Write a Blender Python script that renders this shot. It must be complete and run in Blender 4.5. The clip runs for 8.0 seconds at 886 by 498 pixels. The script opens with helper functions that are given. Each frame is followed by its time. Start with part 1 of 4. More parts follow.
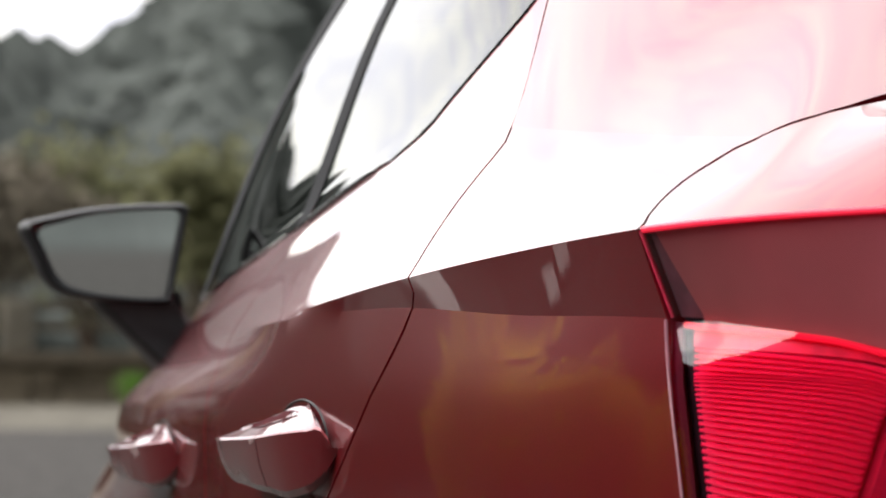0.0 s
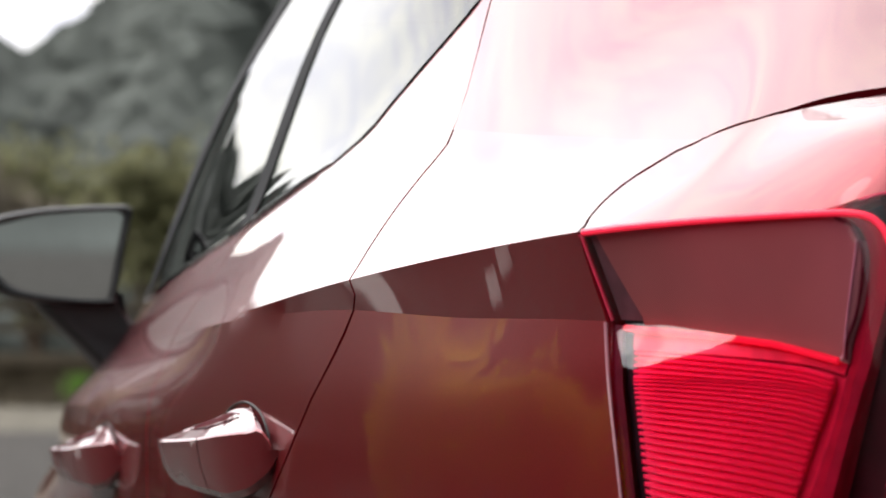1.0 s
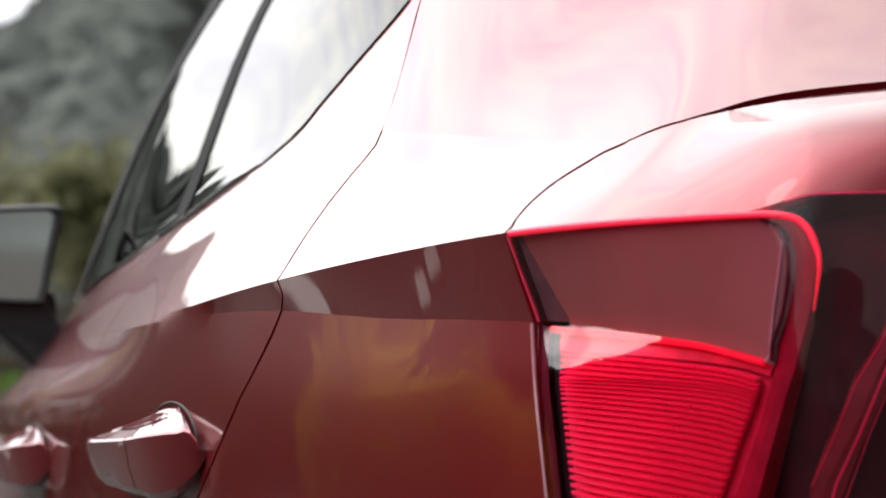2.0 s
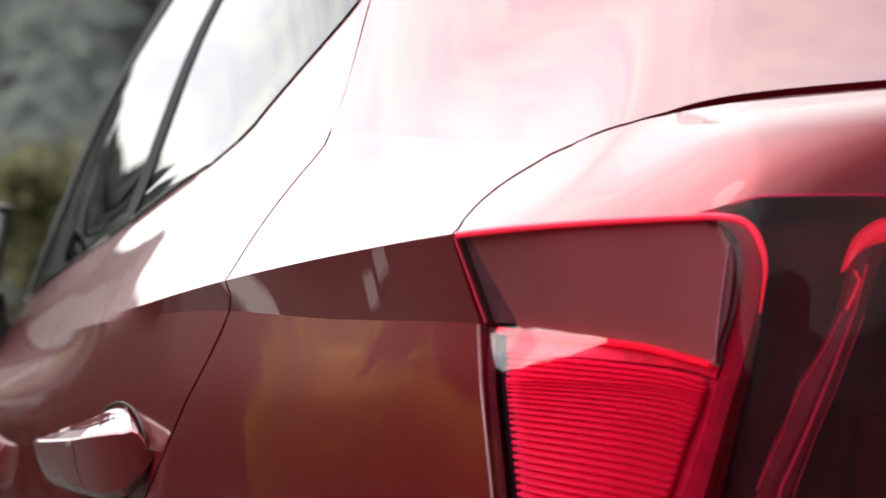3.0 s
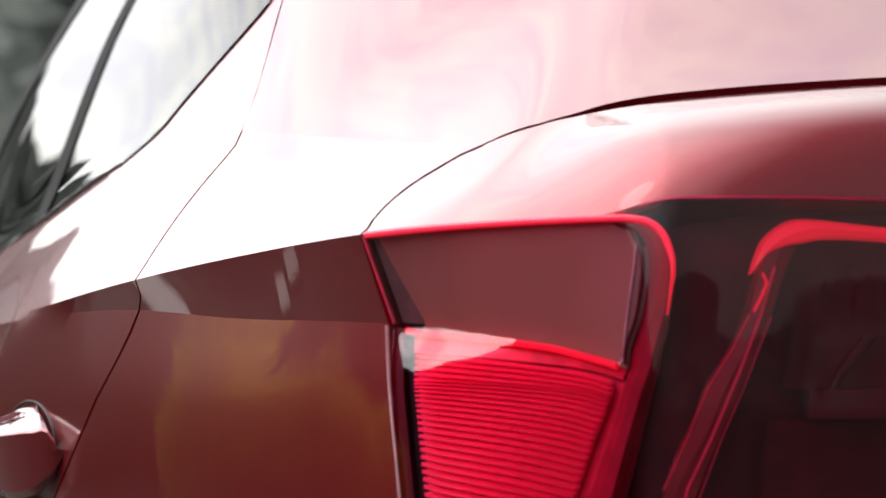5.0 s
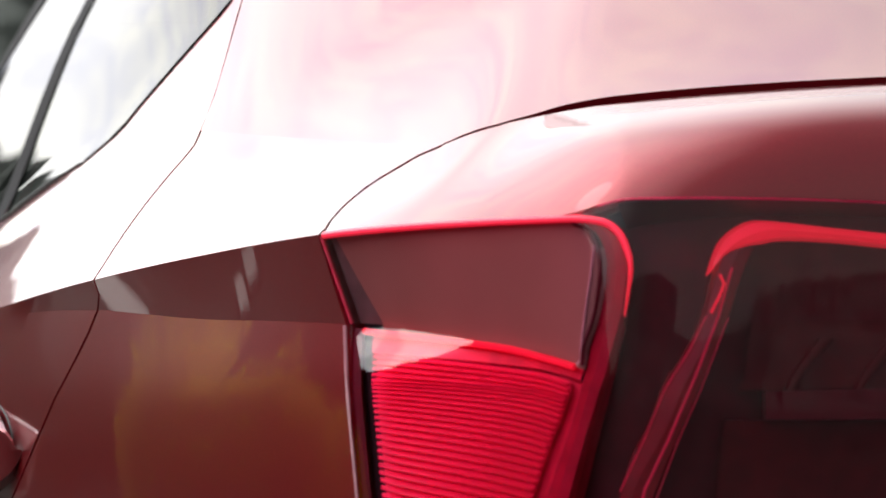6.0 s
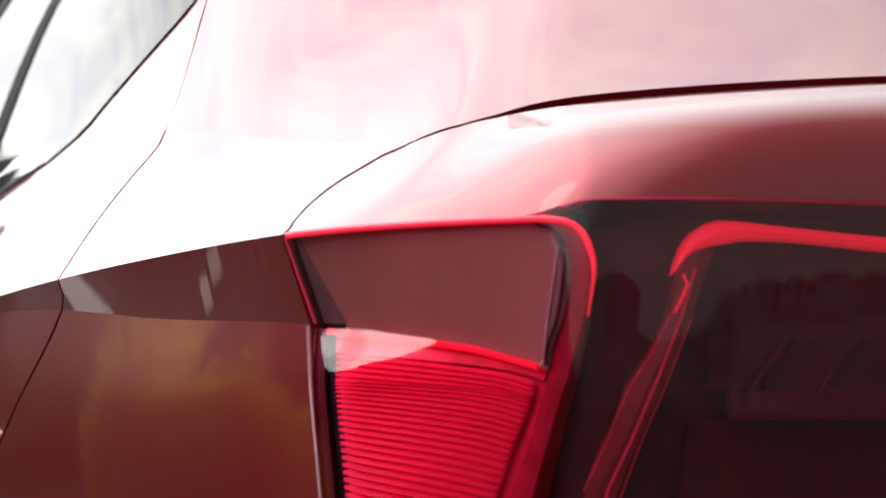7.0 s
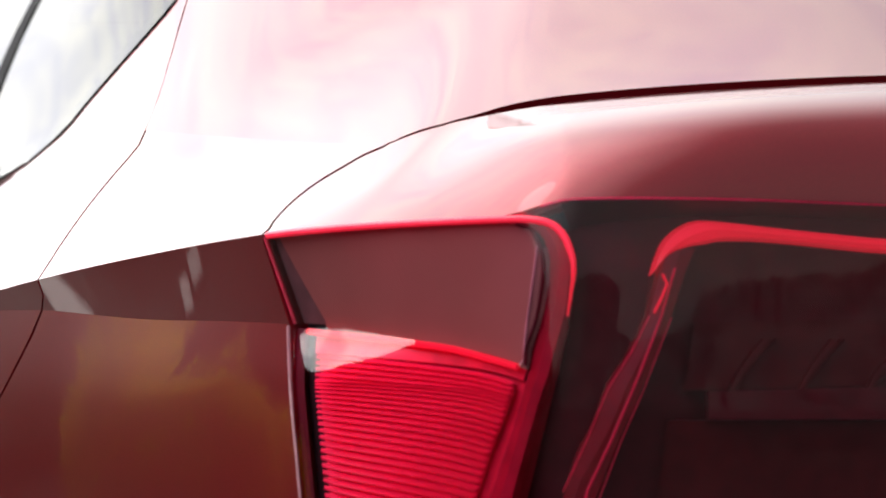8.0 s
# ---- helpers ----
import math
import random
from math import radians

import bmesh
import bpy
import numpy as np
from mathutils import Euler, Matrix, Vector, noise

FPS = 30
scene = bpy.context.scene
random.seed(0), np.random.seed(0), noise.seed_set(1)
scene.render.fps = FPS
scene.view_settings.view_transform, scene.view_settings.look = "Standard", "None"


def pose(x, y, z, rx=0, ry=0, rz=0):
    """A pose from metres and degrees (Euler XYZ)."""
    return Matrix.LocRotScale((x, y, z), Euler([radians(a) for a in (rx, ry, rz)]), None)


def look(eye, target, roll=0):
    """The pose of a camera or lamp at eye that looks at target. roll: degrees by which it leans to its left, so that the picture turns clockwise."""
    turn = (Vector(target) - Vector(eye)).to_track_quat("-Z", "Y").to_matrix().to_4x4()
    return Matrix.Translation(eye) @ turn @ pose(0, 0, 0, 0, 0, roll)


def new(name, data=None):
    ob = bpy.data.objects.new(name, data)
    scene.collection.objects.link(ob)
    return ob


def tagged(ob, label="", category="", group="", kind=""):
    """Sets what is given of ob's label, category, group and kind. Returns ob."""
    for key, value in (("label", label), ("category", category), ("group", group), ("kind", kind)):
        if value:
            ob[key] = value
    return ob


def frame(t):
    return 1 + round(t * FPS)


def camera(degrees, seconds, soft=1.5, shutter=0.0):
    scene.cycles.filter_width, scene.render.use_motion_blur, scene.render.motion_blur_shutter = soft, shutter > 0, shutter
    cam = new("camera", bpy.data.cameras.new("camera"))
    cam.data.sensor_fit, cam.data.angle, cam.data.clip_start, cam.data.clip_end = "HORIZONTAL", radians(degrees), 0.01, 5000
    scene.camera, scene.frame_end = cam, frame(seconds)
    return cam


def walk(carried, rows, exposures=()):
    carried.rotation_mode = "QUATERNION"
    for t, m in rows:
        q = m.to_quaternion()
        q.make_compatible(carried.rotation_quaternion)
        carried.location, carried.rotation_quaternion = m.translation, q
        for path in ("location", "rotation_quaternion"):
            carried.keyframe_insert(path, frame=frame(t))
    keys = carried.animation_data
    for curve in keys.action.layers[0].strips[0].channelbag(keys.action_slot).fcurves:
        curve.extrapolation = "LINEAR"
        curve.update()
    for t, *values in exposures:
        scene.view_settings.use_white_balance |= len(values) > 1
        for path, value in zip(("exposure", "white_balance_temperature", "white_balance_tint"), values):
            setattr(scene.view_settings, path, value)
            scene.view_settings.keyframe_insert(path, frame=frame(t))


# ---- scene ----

# The camera: a long lens that pans from the door to the tail lamp, swinging a little to the right about its stand.
cam = camera(12.78, 8.0)
cam.data.dof.use_dof = True
cam.data.dof.focus_distance = 2.85
cam.data.dof.aperture_fstop = 12.5
EYE = (-1.403, -2.143, 0.889)
HEAD = pose(*EYE, 91.79, 0, -11.29)
PAN = [
    (0.0, 0.0, 0.0, 0.0),
    (0.5, 0.340, 0.013, 0.046),
    (1.0, 0.866, 0.036, 0.163),
    (1.5, 1.433, 0.043, 0.233),
    (3.0, 2.692, 0.071, 0.521),
    (3.5, 3.011, 0.076, 0.673),
    (4.0, 3.353, 0.078, 0.732),
    (4.5, 3.688, 0.084, 0.754),
    (6.0, 4.622, 0.110, 0.911),
    (6.5, 4.900, 0.115, 0.936),
    (7.0, 5.146, 0.119, 0.944),
    (7.5, 5.305, 0.121, 0.920),
    (8.0, 5.440, 0.124, 0.922),
]
ARM, TURN = 0.38, 0.870
walk(cam, [(t, HEAD @ pose(ARM * math.sin(radians(yaw * TURN)), 0, 0, 0, -yaw * TURN, 0) @ pose(0, 0, 0, pitch, 0, 0) @ pose(0, 0, 0, 0, 0, roll))
           for t, yaw, pitch, roll in PAN])

# ---- light ----
world = bpy.data.worlds.new("sky")
scene.world = world
world.use_nodes = True
wn, wl = world.node_tree.nodes, world.node_tree.links
wn.clear()
w_out = wn.new("ShaderNodeOutputWorld")
w_bg = wn.new("ShaderNodeBackground")
w_sky = wn.new("ShaderNodeTexSky")
w_sky.sky_type = "NISHITA"
w_sky.sun_disc = False
w_sky.sun_elevation = radians(35)
w_sky.sun_rotation = radians(-85)
w_sky.air_density, w_sky.dust_density = 1.6, 0.5
w_co = wn.new("ShaderNodeTexCoord")
w_map = wn.new("ShaderNodeMapping")
w_map.inputs["Scale"].default_value = (1.0, 1.2, 2.2)
w_map.inputs["Location"].default_value = (3.1, 1.7, 0.4)
w_map.inputs["Rotation"].default_value = (0.0, 0.35, 0.5)
w_noise = wn.new("ShaderNodeTexNoise")
w_noise.inputs["Scale"].default_value = 13.0
w_noise.inputs["Detail"].default_value = 12
w_noise.inputs["Roughness"].default_value = 0.66
w_noise.inputs["Distortion"].default_value = 0.2
w_ramp = wn.new("ShaderNodeValToRGB")
w_ramp.color_ramp.elements[0].position = 0.32
w_ramp.color_ramp.elements[0].color = (0.0, 0.0, 0.0, 1)
w_ramp.color_ramp.elements[1].position = 0.62
wl.new(w_co.outputs["Generated"], w_map.inputs["Vector"])
wl.new(w_map.outputs[0], w_noise.inputs["Vector"])
wl.new(w_noise.outputs["Fac"], w_ramp.inputs["Fac"])
# broken cloud: thin and bright ahead and to the left of the car, brightest round the hidden sun, heavy overhead and behind
def way(az, el):
    a, e = radians(az), radians(el)
    return Vector((math.sin(a) * math.cos(e), math.cos(a) * math.cos(e), math.sin(e)))


SUN_WAY = way(-85, 35)
w_dot = wn.new("ShaderNodeVectorMath")
w_dot.operation = "DOT_PRODUCT"
w_dot.inputs[1].default_value = way(-42, 27)
w_thin = wn.new("ShaderNodeMapRange")
w_thin.interpolation_type = "SMOOTHSTEP"
for key, value in (("From Min", 0.34), ("From Max", 0.82), ("To Min", 4.4), ("To Max", 25.5)):
    w_thin.inputs[key].default_value = value
w_sun_dot = wn.new("ShaderNodeVectorMath")
w_sun_dot.operation = "DOT_PRODUCT"
w_sun_dot.inputs[1].default_value = SUN_WAY
w_halo = wn.new("ShaderNodeMapRange")
for key, value in (("From Min", 0.52), ("From Max", 1.0), ("To Min", 0.0), ("To Max", 32.0)):
    w_halo.inputs[key].default_value = value
w_glow = wn.new("ShaderNodeMath")
w_glow.operation = "ADD"
w_tone = wn.new("ShaderNodeMix")
w_tone.data_type = "RGBA"
w_tone.inputs["A"].default_value = (0.68, 0.68, 0.80, 1)
w_tone.inputs["B"].default_value = (1.0, 0.98, 0.91, 1)
w_cloud = wn.new("ShaderNodeVectorMath")
w_cloud.operation = "SCALE"
w_mix = wn.new("ShaderNodeMix")
w_mix.data_type = "RGBA"
w_mix.inputs["Factor"].default_value = 0.88
wl.new(w_co.outputs["Generated"], w_dot.inputs[0])
wl.new(w_dot.outputs["Value"], w_thin.inputs["Value"])
wl.new(w_co.outputs["Generated"], w_sun_dot.inputs[0])
wl.new(w_sun_dot.outputs["Value"], w_halo.inputs["Value"])
wl.new(w_thin.outputs["Result"], w_glow.inputs[0])
wl.new(w_halo.outputs["Result"], w_glow.inputs[1])
wl.new(w_ramp.outputs["Color"], w_tone.inputs["Factor"])
wl.new(w_tone.outputs["Result"], w_cloud.inputs[0])
wl.new(w_glow.outputs[0], w_cloud.inputs["Scale"])
wl.new(w_sky.outputs["Color"], w_mix.inputs["A"])
wl.new(w_cloud.outputs[0], w_mix.inputs["B"])
wl.new(w_mix.outputs["Result"], w_bg.inputs["Color"])
w_bg.inputs["Strength"].default_value = 0.130
wl.new(w_bg.outputs[0], w_out.inputs["Surface"])

sun = new("sun", bpy.data.lights.new("sun", "SUN"))
sun.data.energy = 1.5
sun.data.angle = radians(45)
sun.data.color = (1.0, 0.95, 0.88)
sun.matrix_world = look(SUN_WAY * 20, (0, 0, 0))


# ---- materials ----
def material(name):
    m = bpy.data.materials.new(name)
    m.use_nodes = True
    return m, m.node_tree.nodes, m.node_tree.links, m.node_tree.nodes["Principled BSDF"]


def setp(b, **kw):
    for key, value in kw.items():
        b.inputs[key.replace("_", " ")].default_value = value


def noise_colour(m, n, l, b, lo, hi, scale, detail=5, rough=None, bump=0.0, bump_scale=None, low=0.35, high=0.65):
    """Colour from lo to hi by noise at scale, with finer relief."""
    co = n.new("ShaderNodeTexCoord")
    t1 = n.new("ShaderNodeTexNoise")
    t1.inputs["Scale"].default_value = scale
    t1.inputs["Detail"].default_value = detail
    r = n.new("ShaderNodeValToRGB")
    r.color_ramp.elements[0].position, r.color_ramp.elements[1].position = low, high
    r.color_ramp.elements[0].color, r.color_ramp.elements[1].color = (*lo, 1), (*hi, 1)
    l.new(co.outputs["Object"], t1.inputs["Vector"])
    l.new(t1.outputs["Fac"], r.inputs["Fac"])
    l.new(r.outputs["Color"], b.inputs["Base Color"])
    if bump:
        t2 = n.new("ShaderNodeTexNoise")
        t2.inputs["Scale"].default_value = bump_scale or scale * 6
        t2.inputs["Detail"].default_value = 4
        l.new(co.outputs["Object"], t2.inputs["Vector"])
        bp = n.new("ShaderNodeBump")
        bp.inputs["Strength"].default_value = bump
        bp.inputs["Distance"].default_value = 0.02
        l.new(t2.outputs["Fac"], bp.inputs["Height"])
        l.new(bp.outputs["Normal"], b.inputs["Normal"])
    if rough is not None:
        b.inputs["Roughness"].default_value = rough
    return co, t1, r


def make_paint():
    m, n, l, b = material("red_car_paint")
    setp(b, Metallic=0.65, Roughness=0.36, Coat_Weight=1.0, Coat_Roughness=0.012, Coat_IOR=1.52)
    noise_colour(m, n, l, b, (0.182, 0.0020, 0.008), (0.212, 0.0025, 0.009), 900, 2)
    return m


def plain(name, colour, rough, metal=0.0, var=0.15, scale=60, coat=0.0, bump=0.0, spec=0.5):
    m, n, l, b = material(name)
    setp(b, Metallic=metal, Coat_Weight=coat, Specular_IOR_Level=spec)
    noise_colour(m, n, l, b, [c * (1 - var) for c in colour], [c * (1 + var) for c in colour], scale, 5, rough, bump)
    return m


def clear_shell(name, tint, ior=1.5):
    """A thin clear or tinted sheet: lets light through and mirrors by its angle."""
    m = bpy.data.materials.new(name)
    m.use_nodes = True
    n, l = m.node_tree.nodes, m.node_tree.links
    n.clear()
    out = n.new("ShaderNodeOutputMaterial")
    mix = n.new("ShaderNodeMixShader")
    fres = n.new("ShaderNodeFresnel")
    fres.inputs["IOR"].default_value = ior
    tr = n.new("ShaderNodeBsdfTransparent")
    tr.inputs["Color"].default_value = (*tint, 1)
    gl = n.new("ShaderNodeBsdfGlossy")
    gl.inputs["Roughness"].default_value = 0.008
    l.new(fres.outputs[0], mix.inputs[0])
    l.new(tr.outputs[0], mix.inputs[1])
    l.new(gl.outputs[0], mix.inputs[2])
    l.new(mix.outputs[0], out.inputs["Surface"])
    return m


PAINT = make_paint()
BLACK = plain("black_plastic", (0.012, 0.012, 0.013), 0.45, bump=0.05)
RUBBER = plain("rubber_seal", (0.01, 0.01, 0.01), 0.6)
GAP = plain("dark_gap", (0.006, 0.004, 0.004), 0.8)
GLOSS_BLACK = plain("gloss_black_trim", (0.01, 0.01, 0.011), 0.12, coat=0.6)
PILLAR = plain("matt_black_film", (0.008, 0.008, 0.009), 0.7)
PILLAR.node_tree.nodes["Principled BSDF"].inputs["Specular IOR Level"].default_value = 0.1
GLASS = clear_shell("tinted_window_glass", (0.28, 0.31, 0.29), 1.52)
LENS = clear_shell("clear_lamp_lens", (1.0, 0.55, 0.76), 1.50)
MIRROR = plain("mirror_glass", (0.78, 0.82, 0.82), 0.02, metal=1.0, var=0.02)
INTERIOR = plain("dark_cabin", (0.02, 0.02, 0.021), 0.8)
TYRE = plain("tyre_rubber", (0.015, 0.015, 0.015), 0.75, bump=0.2)
ALLOY = plain("alloy_metal", (0.5, 0.5, 0.5), 0.3, metal=0.9)
RED_DEEP = plain("deep_red_plastic", (0.42, 0.008, 0.04), 0.25)
RED_BRIGHT = plain("bright_red_plastic", (0.99, 0.025, 0.13), 0.42, var=0.01)
# weak emission added: brightens unlit guides and edges that daylight leaves too dark
GLOW_RED = plain("red_guide_added_glow", (0.95, 0.03, 0.08), 0.35, var=0.02)
setp(GLOW_RED.node_tree.nodes["Principled BSDF"], Emission_Color=(1.0, 0.012, 0.045, 1), Emission_Strength=0.40)
HOUSING = plain("smoked_lamp_housing", (0.085, 0.005, 0.014), 0.5, spec=0.2)


# ---- mesh helpers ----
def link_mesh(name, bm, mat, parent=None, label="", smooth=True, sharp=None):
    bmesh.ops.recalc_face_normals(bm, faces=bm.faces[:])
    for f in bm.faces:
        f.smooth = smooth
    if sharp:
        for e in bm.edges:
            if len(e.link_faces) == 2 and e.calc_face_angle(0) > radians(sharp):
                e.smooth = False
    me = bpy.data.meshes.new(name)
    bm.to_mesh(me)
    bm.free()
    for one in (mat if isinstance(mat, (list, tuple)) else [mat]):
        me.materials.append(one)
    ob = new(name, me)
    if parent:
        ob.parent = parent
    return ob


def part(name, bm, mat, parent, label="", smooth=True, sharp=None):
    ob = link_mesh(name, bm, mat, parent, label, smooth, sharp)
    if label:
        ob["label"] = label
    return ob


def grid(bm, pts, close=False):
    """Faces over rows of points."""
    vs = [[bm.verts.new(p) for p in row] for row in pts]
    for i in range(len(vs) - 1):
        w = len(vs[i])
        for j in range(w if close else w - 1):
            k = (j + 1) % w
            bm.faces.new((vs[i][j], vs[i][k], vs[i + 1][k], vs[i + 1][j]))
    return vs


def tube(bm, path, radius, sides=8, cap=True):
    """A round bar along a path; radius may be a list."""
    path = [Vector(p) for p in path]
    rings = []
    for i, p in enumerate(path):
        d = (path[min(i + 1, len(path) - 1)] - path[max(i - 1, 0)]).normalized()
        a = d.cross(Vector((0.13, 0.31, 0.94))).normalized()
        b = d.cross(a)
        r = radius[i] if isinstance(radius, (list, tuple)) else radius
        rings.append([p + (a * math.cos(2 * math.pi * k / sides) + b * math.sin(2 * math.pi * k / sides)) * r for k in range(sides)])
    vs = grid(bm, rings, close=True)
    if cap:
        bm.faces.new(vs[0][::-1])
        bm.faces.new(vs[-1])


def box(bm, lo, hi, bevel=0.0):
    made = bmesh.ops.create_cube(bm, size=1)["verts"]
    c = [(a + b) / 2 for a, b in zip(lo, hi)]
    s = [b - a for a, b in zip(lo, hi)]
    for v in made:
        v.co = Vector([c[i] + v.co[i] * s[i] for i in range(3)])
    if bevel:
        es = list({e for v in made for e in v.link_edges})
        bmesh.ops.bevel(bm, geom=es, offset=bevel, segments=2, profile=0.6, affect="EDGES")


def hermite(ts, ps, t, calm=None):
    """Smooth curve through ps at ts; calm gives, for single points, the share of the way it came in its direction there."""
    i = int(min(max(np.searchsorted(ts, t, side="right") - 1, 0), len(ts) - 2))
    h = ts[i + 1] - ts[i]
    x = (t - ts[i]) / h

    def slope(k):
        if k == 0:
            return (ps[1] - ps[0]) / (ts[1] - ts[0])
        if k == len(ts) - 1:
            return (ps[-1] - ps[-2]) / (ts[-1] - ts[-2])
        a, b = ts[k] - ts[k - 1], ts[k + 1] - ts[k]
        if calm and k in calm:
            return (ps[k] - ps[k - 1]) / a * calm[k] + (ps[k + 1] - ps[k]) / b * (1 - calm[k])
        return ((ps[k] - ps[k - 1]) / a * b + (ps[k + 1] - ps[k]) / b * a) / (a + b)
    m0, m1 = slope(i) * h, slope(i + 1) * h
    return (2 * x**3 - 3 * x**2 + 1) * ps[i] + (x**3 - 2 * x**2 + x) * m0 + (3 * x**2 - 2 * x**3) * ps[i + 1] + (x**3 - x**2) * m1


def bend(ts, ps, j, x):
    """Like hermite within segment j, but a tight bend beside a long segment stays tight."""
    h = ts[j + 1] - ts[j]

    def slope(k):
        if k == 0:
            return (ps[1] - ps[0]) / (ts[1] - ts[0])
        if k == len(ts) - 1:
            return (ps[-1] - ps[-2]) / (ts[-1] - ts[-2])
        a, b = ts[k] - ts[k - 1], ts[k + 1] - ts[k]
        return ((ps[k] - ps[k - 1]) / a * b + (ps[k + 1] - ps[k]) / b * a) / (a + b)
    before = ts[j] - ts[j - 1] if j > 0 else h
    after = ts[j + 2] - ts[j + 1] if j + 2 < len(ts) else h
    m0, m1 = slope(j) * min(h, 1.5 * before), slope(j + 1) * min(h, 1.5 * after)
    return (2 * x**3 - 3 * x**2 + 1) * ps[j] + (x**3 - 2 * x**2 + x) * m0 + (3 * x**2 - 2 * x**3) * ps[j + 1] + (x**3 - x**2) * m1


# ---- the car's skin ----
# Sections from nose to tail; rows: 0 sill, 1 low, 2 bulge, 3 mid, 4 upper side, 5 lower crease, 6 upper crease,
# 7 shoulder, 8 belt, 9 upper, 10 roof edge.
def side(y, widths, heights, lean=0.0):
    """A section across the car's flank at y; lean moves the upper rows back or forth."""
    return [(-w, y + lean * max(0.0, z - 0.96), z) for w, z in zip(widths, heights)]


SECTIONS = [
    side(3.95, (0.70, 0.74, 0.75, 0.745, 0.73, 0.70, 0.695, 0.66, 0.62, 0.58, 0.50), (0.22, 0.42, 0.60, 0.68, 0.72, 0.75, 0.755, 0.78, 0.79, 0.80, 0.81)),
    side(3.30, (0.72, 0.76, 0.772, 0.770, 0.755, 0.720, 0.714, 0.685, 0.66, 0.62, 0.58), (0.22, 0.45, 0.66, 0.76, 0.82, 0.86, 0.865, 0.90, 0.92, 0.94, 0.96)),
    side(2.70, (0.78, 0.83, 0.845, 0.845, 0.838, 0.792, 0.788, 0.768, 0.745, 0.69, 0.635), (0.22, 0.45, 0.68, 0.78, 0.85, 0.900, 0.905, 0.935, 0.968, 1.10, 1.19)),
    side(2.30, (0.80, 0.845, 0.866, 0.869, 0.864, 0.828, 0.825, 0.803, 0.777, 0.704, 0.612), (0.22, 0.45, 0.68, 0.78, 0.855, 0.910, 0.915, 0.947, 0.985, 1.19, 1.36)),
    side(1.70, (0.80, 0.85, 0.872, 0.876, 0.873, 0.849, 0.846, 0.812, 0.775, 0.700, 0.606), (0.22, 0.45, 0.66, 0.78, 0.865, 0.925, 0.931, 0.982, 1.035, 1.23, 1.40)),
    side(1.20, (0.80, 0.85, 0.870, 0.872, 0.868, 0.861, 0.859, 0.815, 0.765, 0.695, 0.60), (0.22, 0.45, 0.66, 0.78, 0.87, 0.936, 0.943, 1.01, 1.08, 1.24, 1.40)),
    side(0.80, (0.79, 0.835, 0.849, 0.850, 0.848, 0.8395, 0.846, 0.803, 0.757, 0.667, 0.575), (0.22, 0.45, 0.66, 0.78, 0.87, 0.938, 0.960, 1.02, 1.08, 1.23, 1.39), 0.55),
    [(-0.7700, 0.5500, 0.2200), (-0.8150, 0.5500, 0.4500), (-0.8260, 0.5500, 0.6600), (-0.8260, 0.5500, 0.7800), (-0.8230, 0.5500, 0.8700), (-0.8130, 0.5500, 0.9290), (-0.8220, 0.5583, 0.9710),
     (-0.7724, 0.5873, 1.0163), (-0.730, 0.6265, 1.062), (-0.6603, 0.7182, 1.1616), (-0.54, 0.8575, 1.37)],
    [(-0.716, 0.228, 0.24), (-0.761, 0.228, 0.45), (-0.766, 0.228, 0.66), (-0.769, 0.2495, 0.78), (-0.7716, 0.2845, 0.888), (-0.770, 0.2985, 0.9235), (-0.785, 0.316, 0.981),
     (-0.740, 0.3189, 1.0052), (-0.6895, 0.3665, 1.0451), (-0.6062, 0.6359, 1.1785), (-0.535, 0.88, 1.365)],
    [(-0.66, 0.13, 0.24), (-0.686, 0.14, 0.45), (-0.688, 0.145, 0.66), (-0.689, 0.158, 0.78), (-0.691, 0.168, 0.885), (-0.690, 0.171, 0.909), (-0.722, 0.205, 0.987),
     (-0.6846, 0.2478, 1.0166), (-0.6458, 0.3291, 1.0605), (-0.562, 0.592, 1.190), (-0.51, 0.98, 1.375)],
    [(-0.58, 0.07, 0.24), (-0.625, 0.05, 0.45), (-0.628, 0.05, 0.66), (-0.632, 0.1175, 0.78), (-0.636, 0.1192, 0.870), (-0.637, 0.1197, 0.893), (-0.640, 0.127, 0.990),
     (-0.629, 0.147, 1.026), (-0.589, 0.2941, 1.0712), (-0.5175, 0.557, 1.200), (-0.47, 1.03, 1.385)],
    [(-0.40, 0.04, 0.24), (-0.45, 0.0, 0.45), (-0.455, 0.0, 0.66), (-0.446, 0.0900, 0.78), (-0.446, 0.0893, 0.87), (-0.446, 0.0895, 0.90), (-0.445, 0.0905, 0.99),
     (-0.442, 0.0925, 1.042), (-0.415, 0.226, 1.085), (-0.385, 0.535, 1.214), (-0.36, 1.06, 1.395)],
    [(0, 0.0, 0.24), (0, -0.045, 0.45), (0, -0.045, 0.66), (0, 0.0560, 0.78), (0, 0.0551, 0.87), (0, 0.0553, 0.90), (0, 0.0563, 0.985),
     (0, 0.058, 1.044), (0, 0.195, 1.0875), (0, 0.53, 1.218), (0, 1.04, 1.40)],
]
CAGE = np.array(SECTIONS)
ALONG = np.concatenate([[0], np.cumsum(np.linalg.norm(np.diff(CAGE[:, 6], axis=0), axis=1))])
LAMP, TAIL = 8.0, 12.0


CUTS = {}


